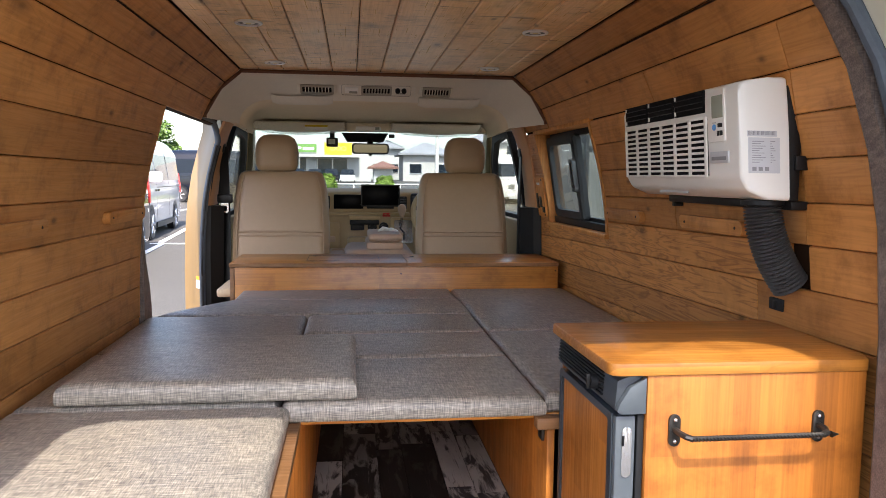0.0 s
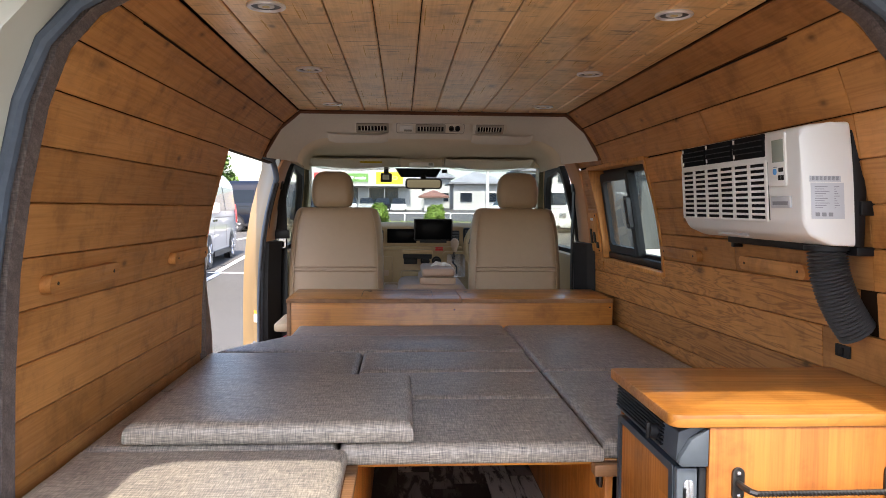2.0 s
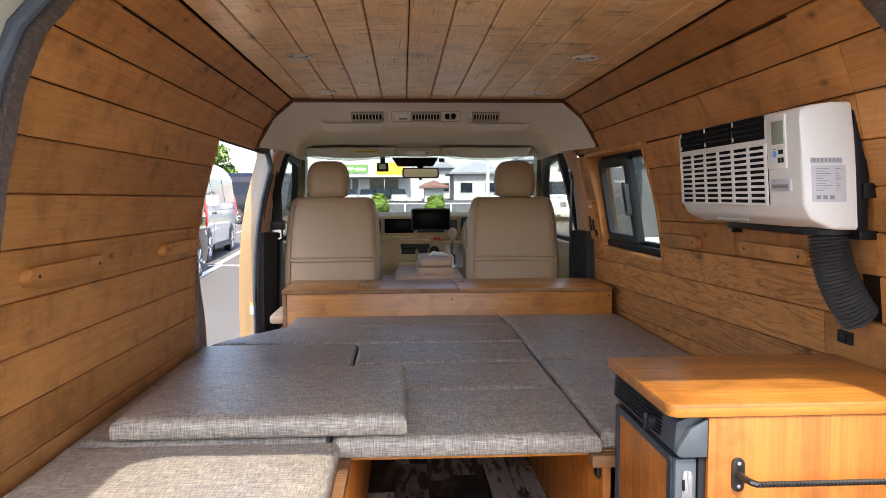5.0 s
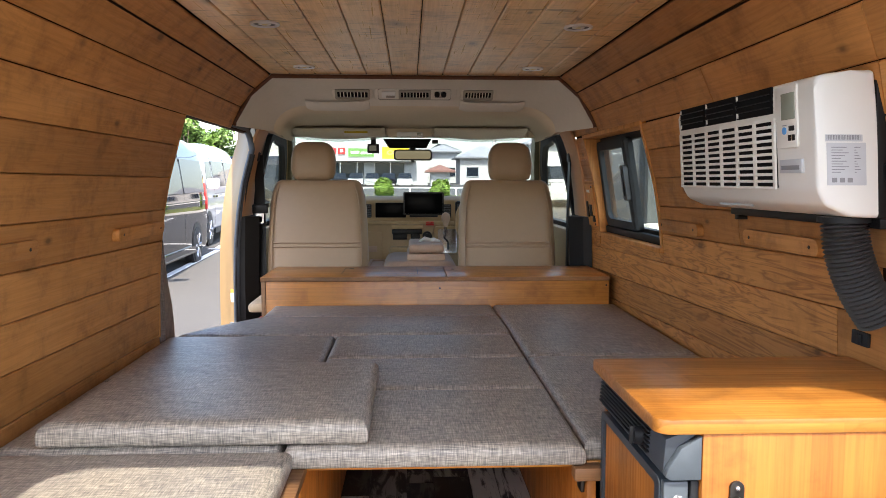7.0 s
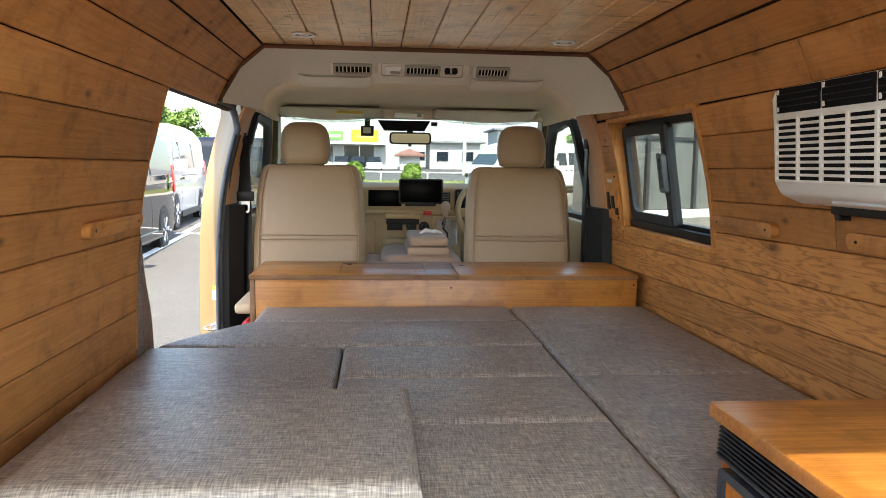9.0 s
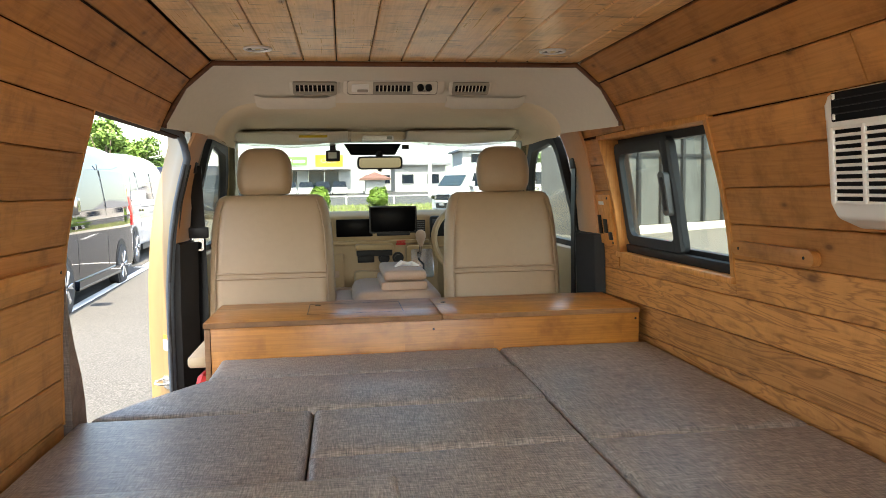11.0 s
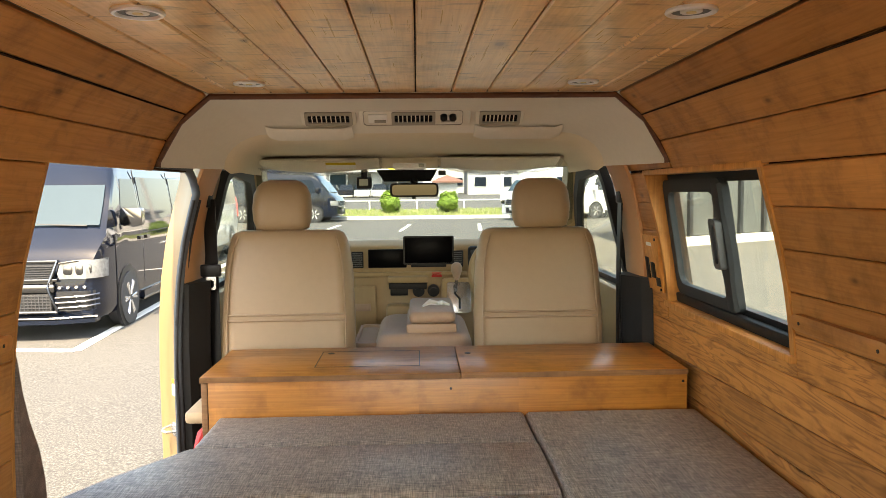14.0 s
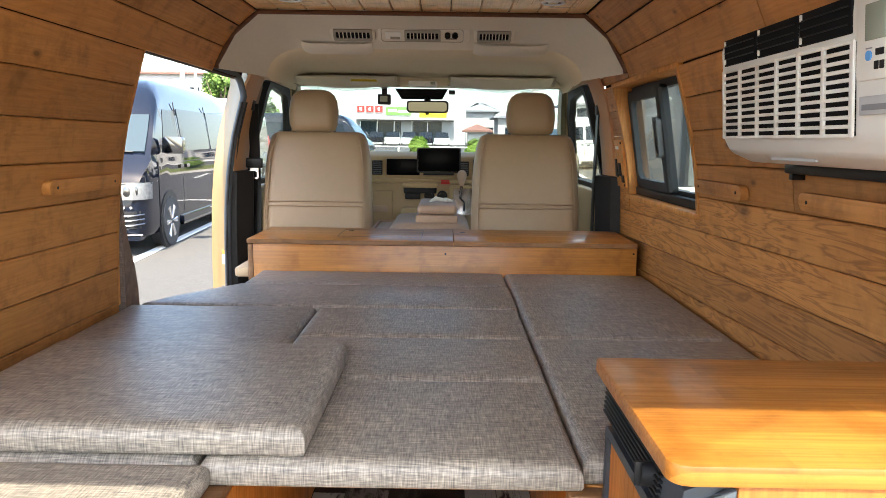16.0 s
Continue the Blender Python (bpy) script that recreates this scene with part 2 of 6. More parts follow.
BLACK = plain("black_plastic", (0.006, 0.006, 0.007), 0.45, vary=0.2, spec=0.3)
MATTBLACK = plain("matt_black", (0.008, 0.008, 0.009), 0.85, vary=0.2, spec=0.1)
SCREEN = plain("black_screen", (0.002, 0.002, 0.0025), 0.3, vary=0.1, spec=0.05)
RUBBER = plain("black_rubber", (0.018, 0.018, 0.02), 0.65, vary=0.3, scale=80)
SEAL = plain("grey_rubber_seal", (0.07, 0.088, 0.112), 0.6, vary=0.2, scale=60)
CHROME = plain("chrome", (0.75, 0.75, 0.76), 0.15, 1.0, 0.03)
IRON = plain("dark_wrought_iron", (0.06, 0.055, 0.05), 0.38, 0.8, 0.3, 90, 0.0005)
WHITEPLASTIC = plain("white_plastic", (0.80, 0.785, 0.74), 0.4, vary=0.02, scale=10)
LABELPAPER = plain("silver_label", (0.55, 0.56, 0.58), 0.4, vary=0.05)
INK = plain("grey_ink", (0.27, 0.27, 0.29), 0.6, vary=0.1)
LCD = plain("lcd_grey", (0.30, 0.33, 0.27), 0.25, vary=0.05)
BLUE = plain("blue_button", (0.10, 0.35, 0.75), 0.4, vary=0.05)
RED = plain("red_plastic", (0.60, 0.03, 0.025), 0.4, vary=0.1)
ORANGE = plain("orange_print", (0.85, 0.30, 0.03), 0.5, vary=0.05)
VISOR = plain("pale_visor_vinyl", (0.78, 0.72, 0.60), 0.5, vary=0.04, scale=200)
YELLOW = plain("yellow_panel", (0.62, 0.43, 0.012), 0.45, vary=0.04)
SIGNRED = plain("red_panel", (0.36, 0.022, 0.02), 0.5, vary=0.05)
GREENSIGN = plain("green_panel", (0.10, 0.23, 0.05), 0.5, vary=0.05)
WHITEPAINT = plain("white_paint", (0.78, 0.78, 0.76), 0.6, vary=0.05, scale=3)
# Cream darkened as painted shade for the door jamb; rear rim keeps it pale.
SHADECREAM = plain("shade_darkened_cream", (0.225, 0.142, 0.060), 0.4, vary=0.04, scale=8, coat=0.2)
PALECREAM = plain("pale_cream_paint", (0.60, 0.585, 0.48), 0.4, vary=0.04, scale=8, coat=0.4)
PALEWOOD = plain("pale_wood", (0.52, 0.39, 0.25), 0.55, vary=0.1, scale=25)
HOSE = plain("dark_hose_rubber", (0.055, 0.053, 0.052), 0.4, vary=0.2, scale=90)
NAVYPAINT = plain("black_car_paint", (0.004, 0.0065, 0.0135), 0.04, vary=0.2, scale=4, spec=0.35)
CARCHROME = plain("dull_car_chrome", (0.14, 0.144, 0.15), 0.12, 1.0, 0.05)
PLATEWHITE = plain("plate_enamel", (0.20, 0.20, 0.195), 0.5, vary=0.05)
MESHGRILLE = plain("black_mesh_grille", (0.02, 0.021, 0.023), 0.5, vary=0.3, scale=60)
FRONTGLASS = plain("dark_shop_glass", (0.055, 0.060, 0.062), 0.35, vary=0.3, scale=1.5, spec=0.15)
SASHPLASTIC = plain("slate_sash_plastic", (0.034, 0.040, 0.045), 0.6, vary=0.1, scale=200, spec=0.2)
WHITECAR = plain("white_car_paint", (0.48, 0.49, 0.50), 0.18, vary=0.02, scale=4, coat=0.5)
LAMPGLASS = plain("headlamp_glass", (0.15, 0.155, 0.16), 0.08, 0.2, 0.5, 26)
NICKEL = plain("bright_nickel", (0.86, 0.86, 0.87), 0.32, 0.55, 0.03)
SILVER = plain("silver_metal", (0.62, 0.63, 0.65), 0.25, 0.9, 0.05)
DARKGLASS = plain("dark_tinted_glass", (0.010, 0.014, 0.02), 0.04, vary=0.1, spec=0.12)
PALEGLASS = plain("reflecting_glass", (0.025, 0.040, 0.050), 0.04, vary=0.03, spec=0.35)
DARKWALL = plain("dark_board_wall", (0.05, 0.05, 0.052), 0.7, vary=0.2, scale=2)
BACKING = plain("dark_stained_backing", (0.030, 0.014, 0.007), 0.8, vary=0.2, scale=20, spec=0.1)
CLEAR = glass("clear_glass", (0.93, 1.0, 1.0), 0.76)
GATEGLASS = glass("grey_tinted_glass", (0.97, 1.0, 1.0), 0.64)
WINDOWGLASS = glass("green_tinted_glass", (0.95, 1.0, 0.95), 0.93)
FILM = glass("clear_plastic_film", (1, 1, 1), 0.97, 0.12)
PLASTER = plain("white_render_wall", (0.38, 0.376, 0.365), 0.8, vary=0.05, scale=2)
GREYWALL = plain("grey_wall", (0.34, 0.33, 0.32), 0.8, vary=0.1, scale=2)
ROOFTILE = plain("grey_roof", (0.17, 0.175, 0.19), 0.7, vary=0.2, scale=3)
REDROOF = plain("red_brown_roof", (0.13, 0.06, 0.045), 0.7, vary=0.2, scale=3)
CONCRETE = plain("concrete", (0.42, 0.41, 0.39), 0.85, vary=0.12, scale=6, relief=0.003)
ASPHALT = chippings("sunlit_asphalt", (0.022, 0.021, 0.020), (0.044, 0.0425, 0.040), (0.092, 0.088, 0.081))
LAWN = plain("dry_grass", (0.12, 0.125, 0.045), 0.9, vary=0.4, scale=8, relief=0.03)
LEAF = plain("leaf_green", (0.085, 0.16, 0.025), 0.6, vary=0.4, scale=6)
BUSHLEAF = plain("bright_shrub_leaf", (0.12, 0.20, 0.02), 0.6, vary=0.3, scale=9)
BARK = plain("grey_bark", (0.14, 0.11, 0.085), 0.9, vary=0.3, scale=20, relief=0.01)


# ---- mesh helpers ----
def box(bm, x0, x1, y0, y1, z0, z1, bevel=0.0, seg=2):
    vs = [bm.verts.new((x, y, z)) for x in (x0, x1) for y in (y0, y1) for z in (z0, z1)]
    fs = [bm.faces.new([vs[k] for k in q]) for q in ((0, 1, 3, 2), (4, 6, 7, 5), (0, 4, 5, 1), (2, 3, 7, 6), (0, 2, 6, 4), (1, 5, 7, 3))]
    if bevel:
        bmesh.ops.bevel(bm, geom=list({e for f in fs for e in f.edges}), offset=bevel, segments=seg, affect="EDGES", profile=0.5, clamp_overlap=True)
    return bm


def rod(bm, a, b, r, seg=12, r2=None):
    a, b = Vector(a), Vector(b)
    d = b - a
    m = Matrix.Translation((a + b) / 2) @ d.to_track_quat("Z", "Y").to_matrix().to_4x4()
    bmesh.ops.create_cone(bm, cap_ends=True, segments=seg, radius1=r, radius2=r if r2 is None else r2, depth=d.length, matrix=m)
    return bm


def loft(bm, rings, closed=True, caps=True):
    rows = [[bm.verts.new(p) for p in ring] for ring in rings]
    n = len(rows[0])
    for a, b in zip(rows, rows[1:]):
        for k in range(n if closed else n - 1):
            bm.faces.new((a[k], a[(k + 1) % n], b[(k + 1) % n], b[k]))
    if caps and closed:
        bm.faces.new(rows[0][::-1])
        bm.faces.new(rows[-1])
    return bm


def tube(bm, pts, r, seg=10):
    pts = [Vector(p) for p in pts]
    rings = []
    for k, p in enumerate(pts):
        d = (pts[min(k + 1, len(pts) - 1)] - pts[max(k - 1, 0)]).normalized()
        side = d.cross(Vector((0, 0, 1)))
        side = side.normalized() if side.length > 0.05 else d.cross(Vector((0, 1, 0))).normalized()
        up = side.cross(d)
        rr = r[k] if isinstance(r, (list, tuple)) else r
        rings.append([p + rr * (math.cos(a) * side + math.sin(a) * up) for a in (2 * math.pi * q / seg for q in range(seg))])
    return loft(bm, rings)


def prism(bm, pts, axis, a, b, bevel=0.0, seg=2):
    """A plane outline pushed along an axis; pts are the other two coordinates in x, y, z order."""
    def place(p, v):
        q = list(p)
        q.insert(axis, v)
        return q
    rows = [[bm.verts.new(place(p, v)) for p in pts] for v in (a, b)]
    n = len(pts)
    fs = [bm.faces.new(rows[0][::-1]), bm.faces.new(rows[1])]
    fs += [bm.faces.new((rows[0][k], rows[0][(k + 1) % n], rows[1][(k + 1) % n], rows[1][k])) for k in range(n)]
    if bevel:
        bmesh.ops.bevel(bm, geom=list({e for f in fs for e in f.edges}), offset=bevel, segments=seg, affect="EDGES", profile=0.5, clamp_overlap=True)
    return bm


def rounded(x0, x1, y0, y1, r, n=5):
    pts = []
    for cx, cy, a in ((x1 - r, y1 - r, 0), (x0 + r, y1 - r, 90), (x0 + r, y0 + r, 180), (x1 - r, y0 + r, 270)):
        pts += [(cx + r * math.cos(radians(a + 90 * k / n)), cy + r * math.sin(radians(a + 90 * k / n))) for k in range(n + 1)]
    return pts


def frame_ring(bm, outer, inner, axis, a, b):
    """A frame between two outlines with the same number of points."""
    def place(p, v):
        q = list(p)
        q.insert(axis, v)
        return bm.verts.new(q)
    rows = [[place(p, v) for p in o] for o, v in ((outer, a), (outer, b), (inner, b), (inner, a))]
    n = len(outer)
    for u in range(4):
        p, q = rows[u], rows[(u + 1) % 4]
        for k in range(n):
            bm.faces.new((p[k], p[(k + 1) % n], q[(k + 1) % n], q[k]))
    return bm


def finish(name, bm, material, smooth=35):
    bmesh.ops.recalc_face_normals(bm, faces=bm.faces)
    me = bpy.data.meshes.new(name)
    bm.to_mesh(me)
    bm.free()
    me.materials.append(material)
    if smooth:
        for p in me.polygons:
            p.use_smooth = True
        me.set_sharp_from_angle(angle=radians(smooth))
    return new(name, me)


def thing(name, at, label, category, group="", kind=""):
    ob = new(name)
    ob.empty_display_size = 0.05
    ob.location = at
    return tagged(ob, label, category, group, kind)


def part(name, bm, material, parent, label="", smooth=35):
    ob = finish(name, bm, material, smooth)
    ob.parent = parent
    if parent.parent is None:
        ob.matrix_parent_inverse = Matrix.Translation(-parent.location)
    return tagged(ob, label)


def solo(name, bm, material, label, category="", kind="", group="", smooth=35):
    return tagged(finish(name, bm, material, smooth), label, category, group, kind)


def B():
    return bmesh.new()


# ---- the van's shell ----
FLOOR, BED, CEIL = 0.66, 1.09, 2.05
PROFILE = [(0.60, 2.045), (0.69, 1.97), (0.755, 1.86), (0.79, 1.735), (0.822, 1.62), (0.843, 1.512), (0.856, 1.405), (0.864, 1.302), (0.868, 1.20), (0.87, 1.10), (0.87, 0.99), (0.87, 0.88), (0.87, 0.77), (0.87, 0.66)]
WIN_Y0, WIN_Y1, WIN_Z0, WIN_Z1 = 2.65, 3.49, 1.378, 1.812
DOOR_Y0, DOOR_Y1, DOOR_Z = 2.585, 3.64, 1.835


def wall_x(z):
    for (xa, za), (xb, zb) in zip(PROFILE, PROFILE[1:]):
        if zb <= z <= za:
            return xa + (xb - xa) * (za - z) / (za - zb)
    return PROFILE[-1][0] if z < 1 else PROFILE[0][0]


def rear_y(z, side):
    return 1.15 + 0.42 * max(0.0, z - 1.70) ** 1.5 if side > 0 else 1.285 - 0.11 * max(0.0, z - 1.40) + 1.6 * max(0.0, z - 1.87) ** 1.5


def row_fall(z, side):
    """How far a board row drops for each metre towards the cab."""
    return 0.0 if z > 2.03 else (0.006 + 0.04 * max(0.0, 1.72 - z)) * (1.0 if side > 0 else 0.35)


def slab(bm, side, za, zb, ya, yb, ya2, yb2, out0=0.0, out1=0.014, gap=0.0016, chamfer=0.0028, fall=(True, True)):
    """A board on the curved side wall between two heights: ya, yb at the upper edge, ya2, yb2 at the lower."""
    a, b = Vector((wall_x(za), za)), Vector((wall_x(zb), zb))
    d = (b - a).normalized()
    nrm = Vector((-d.y, d.x)) if (-d.y) > 0 else Vector((d.y, -d.x))
    p, q = a + d * gap, b - d * gap
    prof = [(p + nrm * out1, 0), (p + nrm * (out0 + chamfer), 0), (p + nrm * out0 + d * chamfer, 0), (q + nrm * out0 - d * chamfer, 1), (q + nrm * (out0 + chamfer), 1), (q + nrm * out1, 1)]
    ends = [[(side * v.x, (ya if not lo else ya2) if e == 0 else (yb if not lo else yb2), v.y, lo) for v, lo in prof] for e in (0, 1)]
    loft(bm, [[(x, y, z - (row_fall(z, side) * (y - 2.07) if fall[lo] else 0.0)) for x, y, z, lo in ring] for ring in ends])


def backing(name, side, label):
    """The dark inner skin behind the boards, with the window or door cut out of it."""
    bm = B()
    zs = sorted({p[1] for p in PROFILE} | {WIN_Z0, WIN_Z1, DOOR_Z})
    if side > 0:
        ys, hole = [1.17, WIN_Y0, WIN_Y1, 3.70], lambda y, z: WIN_Y0 < y < WIN_Y1 and WIN_Z0 < z < WIN_Z1
    else:
        ys, hole = [1.31, DOOR_Y0, DOOR_Y1, DOOR_Y1 + 0.004], lambda y, z: DOOR_Y0 < y and z < DOOR_Z
    for za, zb in zip(zs, zs[1:]):
        for ya, yb in zip(ys, ys[1:]):
            if not hole((ya + yb) / 2, (za + zb) / 2):
                r = [(side * (wall_x(z) + o), z) for z, o in ((za, 0.0155), (zb, 0.0155), (zb, 0.05), (za, 0.05))]
                loft(bm, [[(x, y, z) for x, z in r] for y in (ya, yb)])
    return solo(name, bm, BACKING, label, "wall", "structure", smooth=0)


wall_right = backing("wall_right", 1, "curved van side wall clad in stained pine boards")
wall_left = backing("wall_left", -1, "curved van side wall clad in stained pine boards")
ceiling = solo("ceiling", box(B(), -0.63, 0.63, 1.0, 4.52, CEIL + 0.016, CEIL + 0.05), BACKING, "flat van ceiling clad in stained pine boards", "ceiling", "structure", smooth=0)
floor = solo("floor", box(B(), -0.90, 0.90, 1.0, 4.95, FLOOR - 0.05, FLOOR - 0.004), RUBBER, "van floor under worn black and white boards", "floor", "structure", smooth=0)
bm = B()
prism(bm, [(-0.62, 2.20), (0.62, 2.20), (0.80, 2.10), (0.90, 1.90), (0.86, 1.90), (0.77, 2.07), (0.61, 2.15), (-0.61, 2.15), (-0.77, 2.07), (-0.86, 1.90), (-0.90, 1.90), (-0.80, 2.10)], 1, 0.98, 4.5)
solo("van_roof", bm, SHADECREAM, "cream-painted steel roof of the van", "roof", "structure")

# open tailgate held up behind the roof
gate = thing("tailgate", (0, 1.0, 2.16), "cream-painted van tailgate swung up open on its hinges", "tailgate", kind="structure")
m = Matrix.Translation((0, 1.0, 2.17)) @ Matrix.Rotation(radians(-10), 4, "X")
bm = frame_ring(B(), rounded(-0.93, 0.93, -1.40, 0.0, 0.14, 6), rounded(-0.71, 0.71, -0.95, -0.354, 0.10, 6), 2, -0.03, 0.03)
bm.transform(m)
panel = part("panel", bm, SHADECREAM, gate)
bm = box(B(), -0.72, 0.72, -0.98, -0.33, -0.036, -0.031)
bm.transform(m)
part("pane", bm, GATEGLASS, gate, "tinted rear window")

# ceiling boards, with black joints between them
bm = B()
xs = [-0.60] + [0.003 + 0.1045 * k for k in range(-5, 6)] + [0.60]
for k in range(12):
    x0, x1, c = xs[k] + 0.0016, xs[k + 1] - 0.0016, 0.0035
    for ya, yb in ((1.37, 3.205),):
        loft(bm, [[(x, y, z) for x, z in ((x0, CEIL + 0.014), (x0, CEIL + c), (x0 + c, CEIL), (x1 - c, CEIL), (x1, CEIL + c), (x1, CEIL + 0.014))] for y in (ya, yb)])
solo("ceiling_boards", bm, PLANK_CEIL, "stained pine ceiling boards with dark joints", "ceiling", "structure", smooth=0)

# board rows of both side walls
ROWS_RIGHT = [2.045, 1.988, 1.911, 1.816, 1.725, 1.631, 1.536, 1.442, 1.341, 1.236, 1.134, 1.03, 0.92, 0.80, 0.68]
ROWS_LEFT = [2.045, 1.993, 1.918, 1.830, 1.730, 1.626, 1.521, 1.419, 1.313, 1.206, 1.10, 0.99, 0.88, 0.77, 0.67]
AC_JOINT = 2.02


def rear_joint(z):
    return 1.325 + 0.10 * (1.90 - z)


def plank(wall, side, za, zb, ya, yb, cut=False, fall=(True, True)):
    """One board; where it starts at the rear opening its end follows the opening. An end may be a function of height."""
    bm = B()
    start = (lambda z: rear_y(z, side)) if ya is None else ya if callable(ya) else (lambda z: ya + 0.0015)
    stop = yb if callable(yb) else (lambda z: yb - 0.0015)
    slab(bm, side, za, zb, start(za), stop(za), start(zb), stop(zb), gap=0.0005 if cut else 0.0009, fall=fall)
    part("plank", bm, PLANK_FIGURED if side > 0 and za < 1.50 and (yb if isinstance(yb, float) else 0.0) > 1.6 else PLANK, wall, smooth=0)


def after(joint):
    return lambda z: joint(z) + 0.003


for k, (za, zb) in enumerate(zip(ROWS_LEFT, ROWS_LEFT[1:])):
    plank(wall_left, -1, za, zb, None, 3.206 if zb > 1.82 else DOOR_Y0)
for k, (za, zb) in enumerate(zip(ROWS_RIGHT, ROWS_RIGHT[1:])):
    if za > 1.95:
        plank(wall_right, 1, za, zb, None, 3.206)
    elif za > 1.85:
        plank(wall_right, 1, za, zb, None, rear_joint)
        plank(wall_right, 1, za, zb, after(rear_joint), AC_JOINT)
        plank(wall_right, 1, za, zb, AC_JOINT, 3.206, fall=(True, False))
        plank(wall_right, 1, 1.86, WIN_Z1 + 0.012, 3.225, 3.72, fall=(False, False))
    elif zb > WIN_Z0:
        plank(wall_right, 1, za, zb, None, rear_joint)
        cuts = [after(rear_joint), AC_JOINT, WIN_Y0 - 0.013] if za < 1.55 else [after(rear_joint), WIN_Y0 - 0.013]
        for p, q in zip(cuts, cuts[1:]):
            plank(wall_right, 1, za, zb, p, q)
        plank(wall_right, 1, min(za, WIN_Z1 + 0.010), zb, WIN_Y1 + 0.016, 3.72, fall=(za < 1.80, True))
    elif za > WIN_Z0:
        plank(wall_right, 1, za, zb, None, 1.365)
        plank(wall_right, 1, za, zb, 1.44, WIN_Y0 - 0.013)
        plank(wall_right, 1, za, zb, WIN_Y1 + 0.016, 3.72)
        plank(wall_right, 1, WIN_Z0 - 0.014, zb, WIN_Y0 - 0.013, WIN_Y1 + 0.016, True, (False, True))
    elif za > 1.30:
        plank(wall_right, 1, za, zb, None, 1.577)
        plank(wall_right, 1, za, zb, 1.577, 3.72)
    else:
        plank(wall_right, 1, za, zb, None, 3.72)

# arch moulding where the boards meet the front headliner
bm = B()
arch = [(-wall_x(1.84) + 0.012, 1.84)] + [(-x + 0.008, z - 0.004) for x, z in reversed(PROFILE[:3])] + [(x - 0.008, z - 0.004) for x, z in PROFILE[:3]] + [(wall_x(1.84) - 0.012, 1.84)]
tube(bm, [(x, 3.208, z) for x, z in arch], 0.009, 6)
solo("trim_arch", bm, wood("dark_stained_moulding", (0.07, 0.025, 0.012), (0.13, 0.05, 0.02), (0.16, 0.06, 0.025), 0, 0.5, False), "thin dark-stained moulding round the end of the boards", "trim", "structure")
# dark lengthwise moulding between ceiling and wall boards
for s, z in ((-1, 1.993), (1, 1.988)):
    bm = tube(B(), [(s * wall_x(z), 1.42, z), (s * wall_x(z), 3.20, z - row_fall(z, s) * 1.13)], 0.0024, 6)
    solo("trim_cornice", bm, BACKING, "black joint strip along the top of the wall boards", "trim", "structure")

# fabric-lined rear pillars, rubber seal and painted rim of the rear opening
for s in (-1, 1):
    zs = [FLOOR, 0.9, 1.1, 1.3, 1.5, 1.65, 1.8, 1.9, 1.97, 2.03, 2.06]
    def rim(z, inset, back):
        x = wall_x(min(z, 2.045)) - inset if z < 2.04 else 0.50
        low = min(1.0, max(0.0, (1.42 - z) / 0.22)) if s > 0 else 0.0
        return (s * (x - 0.045 * low), rear_y(z, s) - back - 0.05 * low, z)
    bm = B()
    loft(bm, [[rim(z, -0.004, -0.004), rim(z, 0.006, 0.012), rim(z, 0.002, 0.05), rim(z, -0.02, 0.055), rim(z, -0.03, 0.0)] for z in zs])
    solo("pillar_lining", bm, LINING, "brown woven fabric lining on the rear pillar", "lining", "structure")
    bm = tube(B(), [rim(z, -0.012, 0.078) for z in zs], 0.015, 10)
    solo("rear_seal", bm, SEAL, "grey-blue rubber seal round the rear opening", "seal", "structure")
    bm = B()
    loft(bm, [[rim(z, -0.02, 0.085), rim(z, -0.03, 0.17), rim(z, -0.09, 0.17), rim(z, -0.09, 0.02)] for z in zs])
    solo("rear_rim", bm, PALECREAM, "pale cream-painted body rim of the rear opening", "body rim", "structure")
bm = box(B(), -0.66, 0.66, 1.30, 1.385, CEIL + 0.004, CEIL + 0.045, 0.01)
solo("roof_lining", bm, LINING, "brown woven fabric lining over the rear opening", "lining", "structure")
bm = box(B(), -0.72, 0.72, 0.98, 1.30, CEIL + 0.02, 2.16, 0.02)
solo("rear_header", bm, PALECREAM, "cream-painted header over the rear opening", "body rim", "structure")
for s in (-1, 1):
    bm = B()
    prism(bm, [(s * 0.93, 0.45), (s * 0.96, 1.2), (s * 0.92, 1.9), (s * 0.89, 1.9), (s * 0.925, 1.2), (s * 0.90, 0.45)], 1, 1.0, 2.55 if s < 0 else 2.62)
    if s > 0:
        prism(bm, [(0.93, 0.45), (0.962, 1.36), (0.93, 1.36), (0.90, 0.45)], 1, 2.62, 3.72)
    solo("van_side", bm, SHADECREAM, "cream-painted outer side panel of the van", "body", "structure")

# ---- sliding window in the right wall ----
win = thing("window_1", (0.86, 3.07, WIN_Z0), "black-framed sliding van window in a pine-lined opening", "window", kind="structure")
Y0, Y1, Z0, Z1 = WIN_Y0, WIN_Y1, WIN_Z0, WIN_Z1
for nm, c in (("jamb", (Y1 - 0.006, Y1 + 0.016, Z0, Z1)), ("jamb", (Y0 - 0.014, Y0 + 0.006, Z0, Z1))):
    bm = B()
    n = 8
    rings = [[(wall_x(z) + o, y, z) for o, y in ((-0.006, c[0]), (0.074, c[0]), (0.074, c[1]), (-0.006, c[1]))] for z in (c[2] + (c[3] - c[2]) * k / n for k in range(n + 1))]
    part(nm, loft(bm, rings), PLANK_UP, win)
